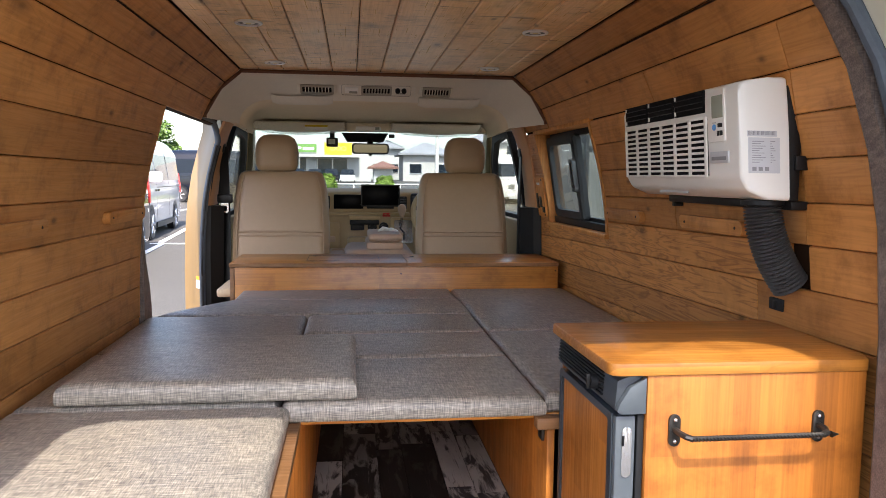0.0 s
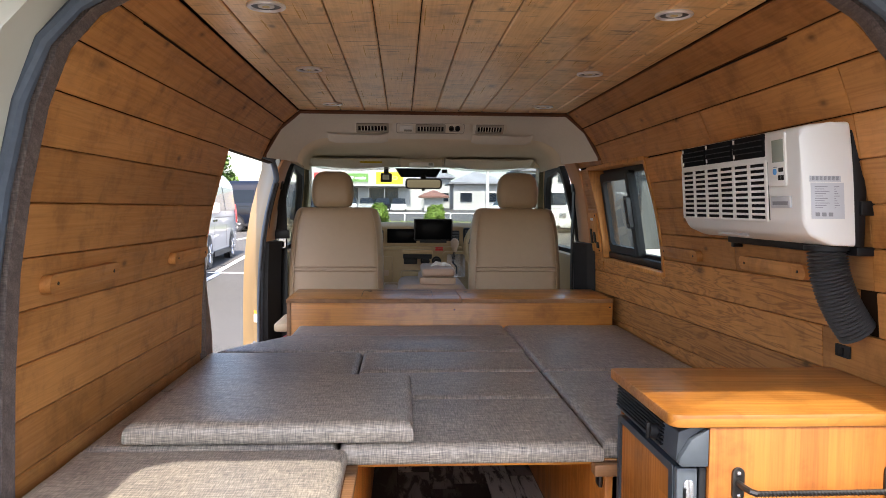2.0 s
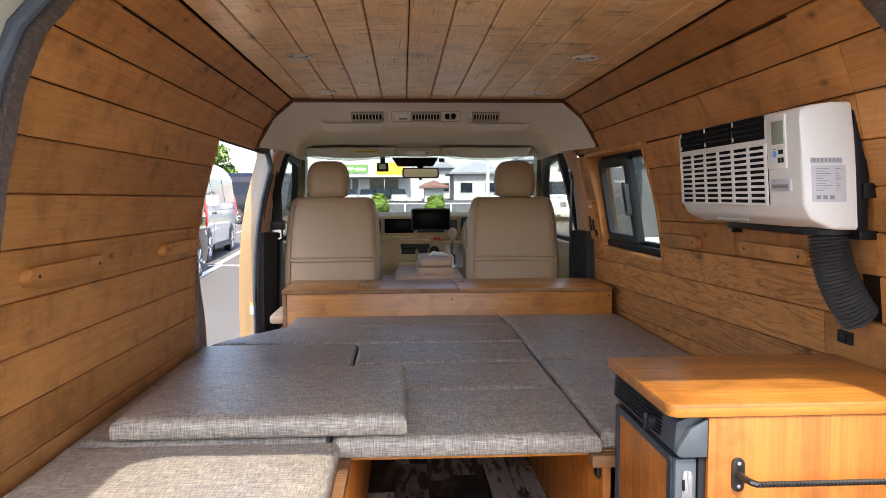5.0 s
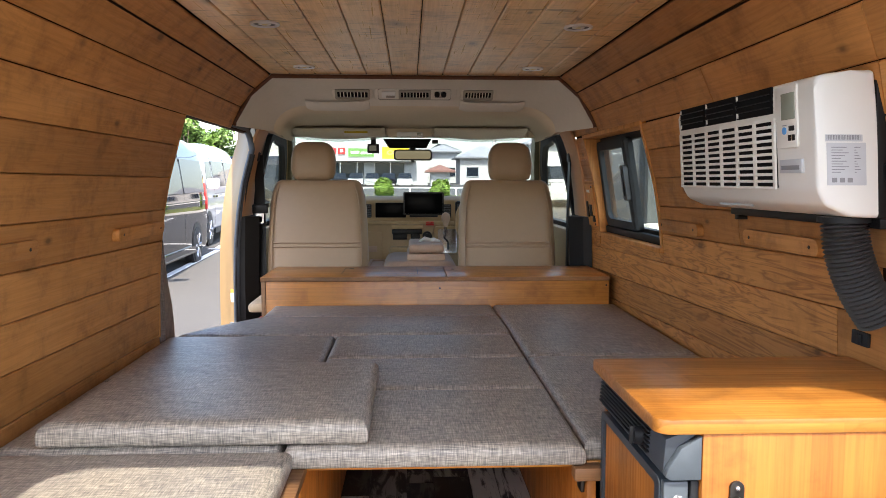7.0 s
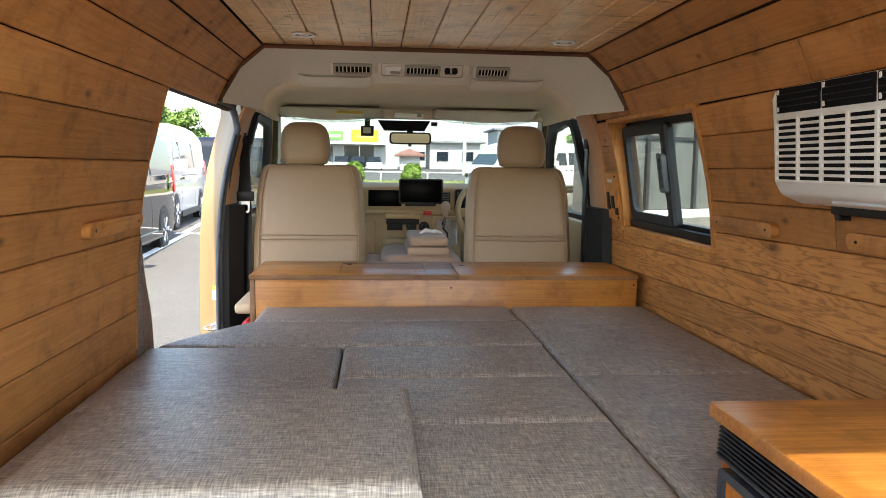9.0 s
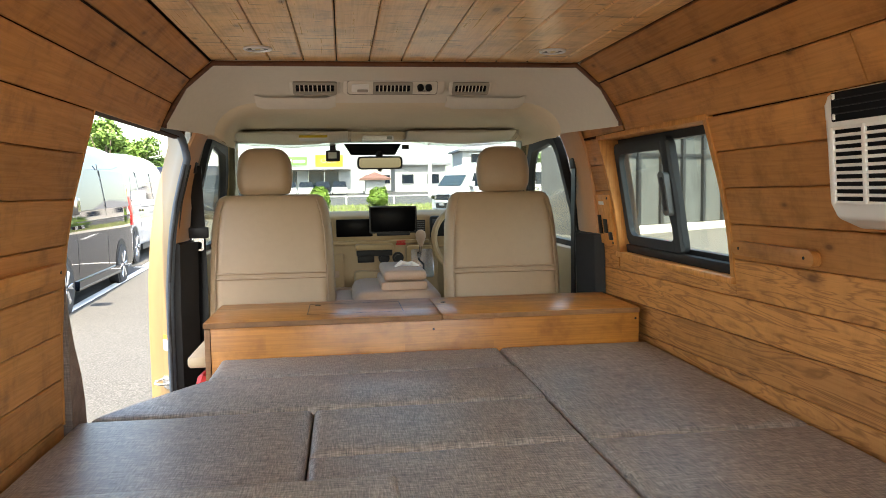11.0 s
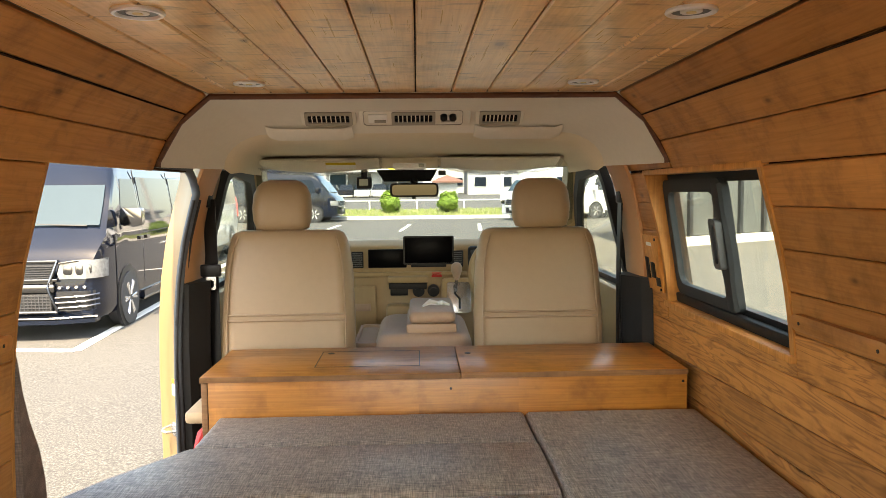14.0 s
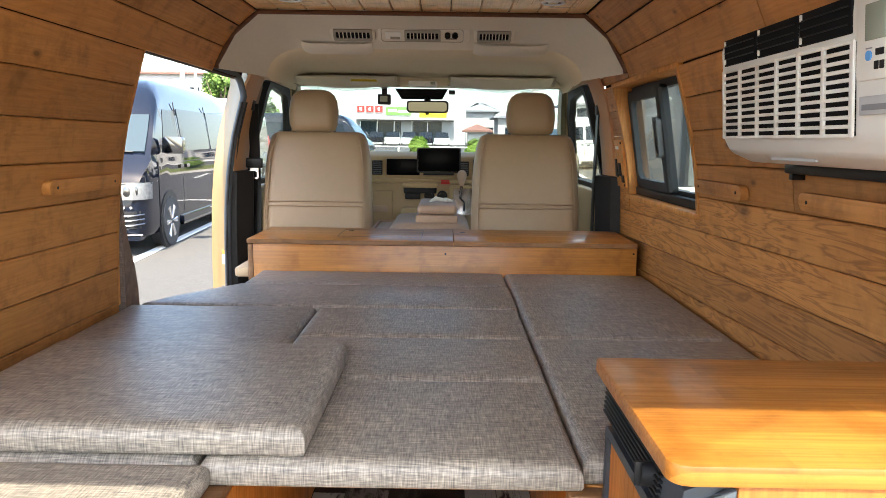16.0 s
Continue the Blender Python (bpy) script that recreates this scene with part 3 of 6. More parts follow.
part("sill", box(B(), wall_x(Z0) - 0.016, wall_x(Z0) + 0.115, Y0 - 0.014, Y1 + 0.016, Z0 - 0.014, Z0 + 0.004, 0.003), PLANK_UP, win)
part("head", box(B(), wall_x(Z1) - 0.006, wall_x(Z1) + 0.115, Y0 - 0.014, Y1 + 0.016, Z1 - 0.004, Z1 + 0.012, 0.002), PLANK_UP, win)
WX = 0.912
fr = part("window_frame", frame_ring(B(), rounded(Y0 + 0.001, Y1 - 0.001, Z0 + 0.001, Z1 - 0.001, 0.02), rounded(Y0 + 0.02, Y1 - 0.014, Z0 + 0.05, Z1 - 0.03, 0.02), 0, 0.0, 0.03), DARKPLASTIC, win)
def tilt_window(ob, off):
    for v in ob.data.vertices:
        v.co.x += WX + off - (v.co.z - Z0) * 0.165
tilt_window(fr, 0)
ob = part("lower_rail", box(B(), -0.03, 0.0, Y0 + 0.002, Y1 - 0.002, Z0 + 0.002, Z0 + 0.035, 0.006), DARKPLASTIC, win)
tilt_window(ob, 0)
ym = Y0 + 0.40
sash = part("sash", frame_ring(B(), rounded(ym - 0.05, Y1 - 0.008, Z0 + 0.036, Z1 - 0.022, 0.03), rounded(ym + 0.012, Y1 - 0.043, Z0 + 0.070, Z1 - 0.060, 0.035), 0, -0.022, 0.0), SASHPLASTIC, win, "slate grey sliding sash")
tilt_window(sash, 0)
bm = B()
stile = []
for k in range(17):
    f = k / 16
    z = Z0 + 0.045 + (Z1 - Z0 - 0.08) * f
    w = 0.014 * math.exp(-((f - 0.47) / 0.17) ** 4)
    stile.append([(o, y, z) for o, y in ((-0.020, ym - 0.050 - w * 0.5), (-0.032, ym - 0.046 - w * 0.5), (-0.034, ym - 0.036), (-0.034, ym - 0.006 + w), (-0.020, ym + 0.014 + w))])
ob = part("sash_stile", loft(bm, stile), SASHPLASTIC, win)
tilt_window(ob, 0)
hd = part("sash_handle", frame_ring(B(), rounded(ym - 0.044, ym + 0.004, Z0 + 0.16, Z0 + 0.30, 0.014), rounded(ym - 0.032, ym - 0.008, Z0 + 0.175, Z0 + 0.285, 0.010), 0, -0.052, -0.03), STEELGREY, win, "grey pull handle on the sash")
tilt_window(hd, 0)
ob = part("latch", box(B(), -0.032, -0.018, ym + 0.018, ym + 0.034, Z0 + 0.20, Z0 + 0.235, 0.003), BLACK, win)
tilt_window(ob, 0)
for nm, ya, yb, off in (("pane", ym - 0.02, Y1 - 0.03, -0.010), ("pane", Y0 + 0.01, ym + 0.02, 0.018)):
    ob = part(nm, box(B(), -0.002, 0.002, ya, yb, Z0 + 0.04, Z1 - 0.03), WINDOWGLASS, win, smooth=0)
    tilt_window(ob, off)
    ob.visible_shadow = False

# ---- side door opening, pillars and cab doors ----
def jamb_x(z):
    return (wall_x(z) if z < 1.84 else 0.765) - 0.012


# the seal runs up the pillar and bends over along the head of the opening
seal_rings = []
for k in range(14):
    z = 0.66 + 1.10 * k / 13
    seal_rings.append([(-jamb_x(z) + 0.0145 * math.cos(a), 3.655 + 0.0145 * math.sin(a), z) for a in (2 * math.pi * q / 12 for q in range(12))])
for k in range(1, 8):
    u = math.pi / 2 * k / 7
    c, d = 3.655 - 0.09 * (1 - math.cos(u)), 1.76 + 0.09 * math.sin(u)
    x = -jamb_x(1.76) * (1 - k / 7) - 0.785 * k / 7
    seal_rings.append([(x + 0.0145 * math.cos(a), c + 0.0145 * math.sin(a) * math.cos(u), d + 0.0145 * math.sin(a) * math.sin(u)) for a in (2 * math.pi * q / 12 for q in range(12))])
seal_rings.append([(-0.788 + 0.0145 * math.cos(a), 2.50, 1.852 + 0.0145 * math.sin(a)) for a in (2 * math.pi * q / 12 for q in range(12))])
bm = loft(B(), seal_rings)
for off, y_lip in ((0.010, 3.681), (0.002, 3.636)):
    lip = tube(B(), [(-jamb_x(z) + off, y_lip, z) for z in (0.66, 0.9, 1.1, 1.3, 1.45, 1.6, 1.74)], 0.006, 8)
    solo("door_seal_lip", lip, RUBBER, "black rubber lip beside the grey door seal", "seal", "structure")
solo("door_seal", bm, SEAL, "grey rubber seal round the open side door", "seal", "structure")
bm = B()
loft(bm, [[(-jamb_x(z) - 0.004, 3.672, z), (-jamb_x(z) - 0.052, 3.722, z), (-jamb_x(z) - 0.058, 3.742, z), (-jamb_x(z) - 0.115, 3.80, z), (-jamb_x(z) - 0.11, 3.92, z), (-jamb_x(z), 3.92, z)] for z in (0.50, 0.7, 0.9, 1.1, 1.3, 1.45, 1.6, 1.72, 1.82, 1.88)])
jamb = solo("door_jamb", bm, SHADECREAM, "cream-painted pillar of the open side door", "door jamb", "structure")
stick = thing("warning_sticker", (-0.885, 3.70, 1.05), "small white and orange warning sticker on the pillar", "sticker")
RS = Matrix.Translation((-0.883, 3.698, 1.06)) @ Matrix.Rotation(radians(-46), 4, "Z")
for nm, z0, z1, mt in (("white_field", -0.03, 0.012, WHITEPAINT), ("orange_band", 0.0125, 0.03, ORANGE)):
    bm = box(B(), -0.019, 0.019, -0.004, 0.001, z0, z1)
    bm.transform(RS)
    part(nm, bm, mt, stick)
latch = thing("striker", (-0.88, 3.68, 0.90), "bare steel door striker loop on the pillar", "striker")
bm = prism(B(), rounded(-0.03, 0.03, -0.025, 0.025, 0.015), 1, -0.006, 0.0, 0.001)
bm.transform(Matrix.Translation((-0.884, 3.698, 0.905)) @ Matrix.Rotation(radians(-46), 4, "Z"))
part("plate", bm, SILVER, latch)
bm = tube(B(), [(-0.03, -0.005, 0.01), (-0.035, -0.03, 0.005), (-0.02, -0.045, 0.0), (0.0, -0.04, -0.002), (0.012, -0.005, -0.004)], 0.005, 8)
bm.transform(Matrix.Translation((-0.884, 3.698, 0.905)) @ Matrix.Rotation(radians(-46), 4, "Z"))
part("loop", bm, SILVER, latch)

# wooden edge strip on the end of the left wall's boards
bm = B()
loft(bm, [[(-wall_x(z) + o, y, z) for o, y in ((0.001, DOOR_Y0 - 0.001), (-0.052, DOOR_Y0 - 0.001), (-0.052, DOOR_Y0 + 0.009), (0.001, DOOR_Y0 + 0.009))] for z in (1.838, 1.8, 1.735, 1.62, 1.512, 1.405, 1.302, 1.2, 1.09)])
solo("trim_door_edge", bm, PLANK_UP, "thin pine strip covering the board ends at the door", "trim", "structure")
# dark fabric wedge at the foot of the left wall, beside the door
bm = B()
edge = [(2.596, 1.42), (2.60, 1.40), (2.612, 1.34), (2.635, 1.27), (2.672, 1.19), (2.69, 1.12), (2.70, 1.0), (2.70, 0.70), (2.596, 0.70)]
loft(bm, [[(-0.852 - dx - 0.006 * (1.4 - z), y, z) for y, z in edge] for dx in (0.0, 0.03)])
solo("door_edge_lining", bm, LINING, "brown fabric lining on the foot of the door pillar", "lining", "structure")
bm = tube(B(), [(-0.870 - 0.006 * (1.4 - z), y + 0.008, z) for y, z in edge[:-1]], 0.011, 8)
solo("door_edge_seal", bm, RUBBER, "black rubber edging on the door pillar", "seal", "structure")

for s in (-1, 1):
    # tan upper pillar and black lower pillar behind the cab seats
    bm = B()
    loft(bm, [[(s * (x - 0.012), 3.66 + d, z), (s * (x + 0.0), 3.66 + d, z), (s * (x + 0.03), 3.93 + d, z), (s * (x + 0.0), 3.94 + d, z), (s * (x - 0.024), 3.84 + d, z), (s * (x - 0.02), 3.72 + d, z)] for x, z, d in ((0.835, 1.445, 0.0), (0.825, 1.55, 0.0), (0.812, 1.65, 0.005), (0.79, 1.75, -0.005), (0.765, 1.81, -0.02), (0.735, 1.865, -0.04))])
    solo("cab_pillar", bm, TANTRIM, "tan plastic trim on the cab pillar", "pillar trim", "structure")
    bm = B()
    loft(bm, [[(s * (x - 0.03), 3.67, z), (s * (x + 0.01), 3.66, z), (s * (x + 0.01), 3.86, z), (s * (x - 0.06), 3.86, z), (s * (x - 0.08), 3.76, z)] for x, z in ((0.85, 0.66), (0.85, 1.2), (0.843, 1.442))])
    solo("cab_pillar_lower", bm, DARKPLASTIC, "charcoal plastic lower trim on the cab pillar", "pillar trim", "structure")
    # cab door with its window opening
    door = thing("cab_door", (s * 0.86, 4.3, 0.66), "cream van cab door with a black-framed window", "car door", "cab doors")
    part("door_panel", box(B(), s * 0.83, s * 0.90, 3.88, 4.95, 0.55, 1.36, 0.015), SHADECREAM, door)
    part("door_card", box(B(), s * 0.79, s * 0.828, 3.90, 4.70, 0.70, 1.365, 0.015), DASH, door, "beige plastic door card")
    ring_out = [(3.93, 1.34), (4.84, 1.34), (4.78, 1.48), (4.70, 1.61), (4.57, 1.74), (4.40, 1.845), (4.04, 1.872), (3.97, 1.85), (3.94, 1.79)]
    ring_in = [(3.97, 1.385), (4.775, 1.385), (4.73, 1.48), (4.65, 1.595), (4.53, 1.715), (4.38, 1.805), (4.06, 1.832), (4.005, 1.815), (3.985, 1.77)]
    bm = frame_ring(B(), ring_out, ring_in, 0, 0.0, 0.035)
    for v in bm.verts:
        v.co.x = s * (0.845 + v.co.x - (v.co.z - 1.36) * 0.24)
    part("window_frame", bm, DARKPLASTIC, door)
    bm = prism(B(), ring_in, 0, 0.015, 0.019)
    for v in bm.verts:
        v.co.x = s * (0.845 + v.co.x - (v.co.z - 1.36) * 0.24)
    part("pane", bm, WINDOWGLASS, door, smooth=0).visible_shadow = False
    # seat belt
    belt = thing("seat_belt", (s * 0.80, 3.72, 1.2), "black seat belt hanging on the cab pillar", "seat belt", "cab seat belts")
    bm = B()
    loft(bm, [[(s * (x - 0.026), y - 0.010, z), (s * (x + 0.022), y - 0.002, z), (s * (x + 0.022), y + 0.002, z), (s * (x - 0.026), y - 0.006, z)] if s < 0 else [(x - 0.003, y - 0.03, z), (x + 0.003, y - 0.03, z), (x + 0.003, y + 0.02, z), (x - 0.003, y + 0.02, z)] for x, y, z in ((0.775, 3.82, 1.74), (0.768, 3.81, 1.50), (0.765, 3.80, 1.30), (0.765, 3.79, 1.0), (0.765, 3.79, 0.75))])
    part("webbing", bm, BLACK, belt)
    part("guide", box(B(), s * 0.765, s * 0.785, 3.79, 3.85, 1.71, 1.76, 0.006), DARKPLASTIC, belt)
    if s < 0:
        bm = frame_ring(B(), rounded(0.745, 0.781, 1.405, 1.47, 0.01), rounded(0.753, 0.773, 1.413, 1.44, 0.006), 1, 3.775, 3.781)
        for v in bm.verts:
            v.co.x = s * v.co.x
        part("tongue", bm, SILVER, belt, "steel belt tongue")
        part("tongue_grip", box(B(), s * 0.725, s * 0.80, 3.765, 3.787, 1.455, 1.50, 0.006), BLACK, belt)

# ---- front headliner, vents, visors ----
def arc(w, top, low, drop, n=7):
    """Half outline of the roof lining, from the middle out and down the side."""
    pts = [(0.0, top), (w * 0.55, top), (w - drop, top)]
    pts += [(w - drop + drop * math.sin(radians(90 * k / n)), top - (top - low) * (1 - math.cos(radians(90 * k / n)))) for k in range(1, n + 1)]
    return pts
def both(pts, y):
    return [(-x, y, z) for x, z in reversed(pts[1:])] + [(x, y, z) for x, z in pts]
RIM = [(0.0, 2.052), (0.33, 2.052), (0.575, 2.052), (0.60, 2.048), (0.63, 2.022), (0.66, 1.99), (0.688, 1.962), (0.71, 1.93), (0.735, 1.885), (0.752, 1.84)]
bm = B()
rings = [both(RIM, 3.212)]
for k in range(1, 11):
    f = k / 10
    tgt = arc(0.665, 1.965, 1.845, 0.16)
    rings.append(both([(a[0] + (b[0] - a[0]) * f, a[1] + (b[1] - a[1]) * (f ** (3.0 if a[0] < 0.58 else 1.3))) for a, b in zip(RIM, tgt)], 3.212 + 0.42 * f))
loft(bm, rings, closed=False, caps=False)
rings2 = [both([(x, z) for x, z in arc(0.665, 1.965, 1.845, 0.16)], 3.632), both(arc(0.65, 1.955, 1.83, 0.16), 3.66), both(arc(0.67, 1.94, 1.84, 0.14), 3.9), both(arc(0.70, 1.925, 1.84, 0.09), 4.2), both(arc(0.70, 1.912, 1.84, 0.07), 4.42)]
head = solo("headliner_front", bm, TRIM, "pale moulded overhead console of the cab", "headliner", "structure", smooth=80)
bm = B()
loft(bm, rings2, closed=False, caps=False)
solo("headliner_cab", bm, HEADLINER, "beige fabric cab headliner", "headliner", "structure", smooth=80)
for s in (-1, 1):
    bm = B()
    loft(bm, [[(s * 0.752, 3.21, 1.84), (s * 0.665, 3.632, 1.845), (s * 0.70, 4.2, 1.842), (s * 0.70, 4.42, 1.84)], [(s * 0.80, 3.21, 1.852), (s * 0.78, 3.632, 1.868), (s * 0.78, 4.2, 1.862), (s * 0.78, 4.42, 1.86)]], closed=False, caps=False)
    solo("headliner_side", bm, HEADLINER, "beige headliner edge over the cab door", "headliner", "structure")

VENT_Y, VENT_Z, VENT_TILT = 3.515, 2.006, 50


def vent(x0, x1, nslat, label):
    v = thing("roof_vent", ((x0 + x1) / 2, VENT_Y, VENT_Z), label, "air vent", "overhead vents")
    w, hh = (x1 - x0) / 2, 0.029
    M = Matrix.Translation(((x0 + x1) / 2, VENT_Y, VENT_Z)) @ Matrix.Rotation(radians(VENT_TILT), 4, "X")
    def put(nm, bm, mt):
        bm.transform(M)
        part(nm, bm, mt, v)
    put("housing", prism(B(), rounded(-w - 0.012, w + 0.012, -hh - 0.008, hh + 0.008, 0.014, 3), 1, 0.002, 0.03, 0.002), TRIM)
    put("vent_frame", frame_ring(B(), rounded(-w, w, -hh, hh, 0.007, 3), rounded(-w + 0.010, w - 0.010, -hh + 0.012, hh - 0.012, 0.004, 3), 1, -0.006, 0.004), VENTGREY)
    put("backing", box(B(), -w + 0.008, w - 0.008, -0.0005, 0.0015, -hh + 0.01, hh - 0.01), MATTBLACK)
    for k in range(nslat):
        xx = -w + 0.016 + (2 * w - 0.032) * (k + 0.5) / nslat
        put("slat", box(B(), xx - 0.0018, xx + 0.0018, -0.004, -0.0008, -hh + 0.012, hh - 0.012), TRIM)
    put("crossbar", box(B(), -w + 0.010, w - 0.010, -0.0038, -0.0032, 0.002, 0.006), DARKPLASTIC)


vent(-0.365, -0.208, 8, "beige overhead air vent with upright slats")
vent(0.215, 0.352, 8, "beige overhead air vent with upright slats")
vent(-0.078, 0.068, 8, "beige overhead air vent with upright slats")

# ---- bed cushions ----
def padded(bm, x0, x1, y0, y1, z0, z1, r=0.020):
    """A foam pad: soft rounded rim, a slightly crowned top and faint pulls in the cover."""
    def steps(a, b):
        near = (0.0, 0.0012, 0.0045, 0.0105, r, 0.030, 0.045)
        n = max(3, int((b - a - 0.09) / 0.05))
        return [a + d for d in near] + [a + 0.045 + (b - a - 0.09) * k / n for k in range(1, n)] + [b - d for d in reversed(near)]
    def curve(d):
        return r - math.sqrt(max(0.0, r * r - (r - min(d, r)) ** 2))
    xs, ys = steps(x0, x1), steps(y0, y1)
    def top(x, y):
        dx, dy = min(x - x0, x1 - x), min(y - y0, y1 - y)
        soft = 0.005 * math.exp(-min(dx, dy) / 0.03)
        return z1 - max(curve(dx), curve(dy)) - soft + 0.0018 * noise.noise(Vector((x * 9, y * 9, z0)))
    rows = [[bm.verts.new((x, y, top(x, y))) for x in xs] for y in ys]
    for a, b in zip(rows, rows[1:]):
        for k in range(len(xs) - 1):
            bm.faces.new((a[k], a[k + 1], b[k + 1], b[k]))
    border = rows[0] + [q[-1] for q in rows[1:-1]] + rows[-1][::-1] + [q[0] for q in rows[-2:0:-1]]
    cx, cy = (x0 + x1) / 2, (y0 + y1) / 2
    last = border
    for z, inset in ((z0 + 0.008, 0.0), (z0 + 0.002, 0.003), (z0, 0.008)):
        ring = [bm.verts.new((v.co.x + math.copysign(min(inset, abs(v.co.x - cx)), cx - v.co.x), v.co.y + math.copysign(min(inset, abs(v.co.y - cy)), cy - v.co.y), z)) for v in border]
        for k in range(len(ring)):
            bm.faces.new((last[k - 1], ring[k - 1], ring[k], last[k]))
        last = ring
    bm.faces.new(last)


def cushion(x0, x1, y0, y1, z0, z1, label, r=0.014, outline=None):
    bm = B()
    if outline:
        prism(bm, outline, 2, z0, z1, r, 3)
    else:
        padded(bm, x0 + 0.0012, x1 - 0.0012, y0 + 0.0008, y1 - 0.0008, z0, z1)
    ob = solo("bed_cushion", bm, FABRIC, label, "cushion", group="bed cushions", smooth=60)
    return ob
TH = 0.048
LB = "grey tweed bed cushion laid flush with its neighbours"
cushion(-0.285, 0.325, 1.52, 1.942, BED - TH, BED, "grey tweed bed cushion at the open foot of the bed")
cushion(-0.285, 0.325, 1.942, 2.288, BED - TH, BED, LB)
cushion(-0.285, 0.325, 2.288, 2.622, BED - TH, BED, LB)
cushion(0, 0, 0, 0, BED - TH, BED, "grey tweed bed cushion cut back beside the side door", outline=[(-0.83, 2.625), (0.323, 2.625), (0.323, 2.960), (-0.612, 2.960), (-0.655, 2.875), (-0.73, 2.74)])
cushion(-0.612, 0.325, 2.963, 3.243, BED - TH, BED, LB)
cushion(0.325, 0.862, 2.295, 3.243, BED - TH, BED, "grey tweed bed cushion along the pine wall")
cushion(0.325, 0.862, 1.545, 2.295, BED - TH, BED, "grey tweed bed cushion beside the worktop")
cushion(-0.855, -0.285, 2.05, 2.622, BED - TH, BED, "grey tweed bed cushion beside the pine wall")
cushion(-0.855, -0.285, 1.525, 2.05, BED - TH, BED, "grey tweed bed cushion under a loose one")
cushion(-0.855, -0.262, 0.955, 1.52, BED - TH, BED, "grey tweed seat cushion on the wooden bench")
cushion(-0.762, -0.113, 1.522, 2.035, BED + 0.002, BED + 0.052, "loose grey tweed cushion lying on the bed")

# ---- bed base, bench and front locker ----
base = thing("bed_platform", (0.34, 1.6, FLOOR), "oiled wooden bed platform with an open underside", "bed frame")
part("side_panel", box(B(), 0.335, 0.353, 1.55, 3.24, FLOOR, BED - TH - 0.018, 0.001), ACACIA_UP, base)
part("deck_panel", box(B(), 0.333, 0.862, 1.55, 3.24, BED - TH - 0.0165, BED - TH - 0.001, 0.001), ACACIA, base)
part("deck_panel", box(B(), -0.60, 0.331, 1.56, 3.24, BED - TH - 0.0165, BED - TH - 0.001, 0.001), ACACIA, base)
part("rail", box(B(), 0.30, 0.36, 1.512, 1.548, BED - TH - 0.03, BED - TH - 0.002, 0.004), ACACIA_EDGE, base)
part("bracket", box(B(), 0.325, 0.333, 1.565, 1.60, BED - TH - 0.075, BED - TH - 0.04, 0.002), IRON, base, "small dark steel bracket")
bench = thing("bench_box", (-0.55, 1.5, FLOOR), "oiled wooden bench box along the pine wall", "bench")
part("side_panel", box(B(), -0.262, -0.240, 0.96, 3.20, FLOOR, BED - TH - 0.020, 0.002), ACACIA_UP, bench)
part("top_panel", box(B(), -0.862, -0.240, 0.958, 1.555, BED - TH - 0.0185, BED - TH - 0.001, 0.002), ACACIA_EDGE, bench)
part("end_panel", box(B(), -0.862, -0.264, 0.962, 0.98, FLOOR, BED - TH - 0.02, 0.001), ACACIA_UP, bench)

locker = thing("locker", (0.08, 3.45, FLOOR), "low oiled-wood locker behind the cab seats", "locker")
LX0, LX1, LY0, LY1, LZ = -0.665, 0.838, 3.255, 3.655, 1.205
part("front_panel", box(B(), LX0 + 0.022, LX1, LY0 + 0.006, LY0 + 0.024, FLOOR, LZ - 0.020, 0.001), ACACIA, locker)
part("end_panel", box(B(), LX0 + 0.002, LX0 + 0.0205, LY0 + 0.004, LY1 - 0.004, FLOOR, LZ - 0.020, 0.002), ACACIA_EDGE, locker)
part("back_panel", box(B(), LX0 + 0.022, LX1, LY1 - 0.024, LY1 - 0.006, FLOOR, LZ - 0.020, 0.001), ACACIA, locker)
part("lid", box(B(), LX0, 0.129, LY0, LY1, LZ - 0.018, LZ, 0.002), ACACIA, locker)
part("lid", box(B(), 0.132, LX1, LY0, LY1, LZ - 0.018, LZ, 0.002), ACACIA, locker)
part("lid_edge", box(B(), LX0, 0.129, LY0 - 0.003, LY0 - 0.0002, LZ - 0.0175, LZ - 0.001), ACACIA_EDGE, locker)
part("lid_edge", box(B(), 0.132, LX1, LY0 - 0.003, LY0 - 0.0002, LZ - 0.0175, LZ - 0.001), ACACIA_EDGE, locker)
part("hatch_joint", frame_ring(B(), [(-0.332, 3.36), (0.006, 3.36), (0.006, 3.59), (-0.332, 3.59)], [(-0.329, 3.363), (0.003, 3.363), (0.003, 3.587), (-0.329, 3.587)], 2, LZ, LZ + 0.0006), BLACK, locker, smooth=0)
for x, y in ((-0.30, 3.56), (0.17, 3.53)):
    part("finger_hole", rod(B(), (x, y, LZ), (x, y, LZ + 0.0012), 0.011, 14), BLACK, locker)
part("screw_cap", rod(B(), (0.10, LY0 + 0.0045, 1.155), (0.10, LY0 + 0.0062, 1.155), 0.004, 10), BLACK, locker)
part("screw_cap", rod(B(), (0.825, LY0 + 0.0045, 1.165), (0.825, LY0 + 0.0062, 1.165), 0.004, 10), BLACK, locker)
part("side_shelf", box(B(), -0.73, -0.664, 3.30, 3.62, 1.045, 1.085, 0.012), PALEWOOD, locker, "pale rounded shelf end")
bm = B()
tube(bm, [(-0.70, 3.34, 0.95), (-0.69, 3.37, 0.985), (-0.685, 3.42, 0.99), (-0.69, 3.47, 0.95)], [0.018, 0.026, 0.024, 0.013], 8)
solo("red_strap", bm, RED, "crumpled red strap beside the wooden locker", "strap")

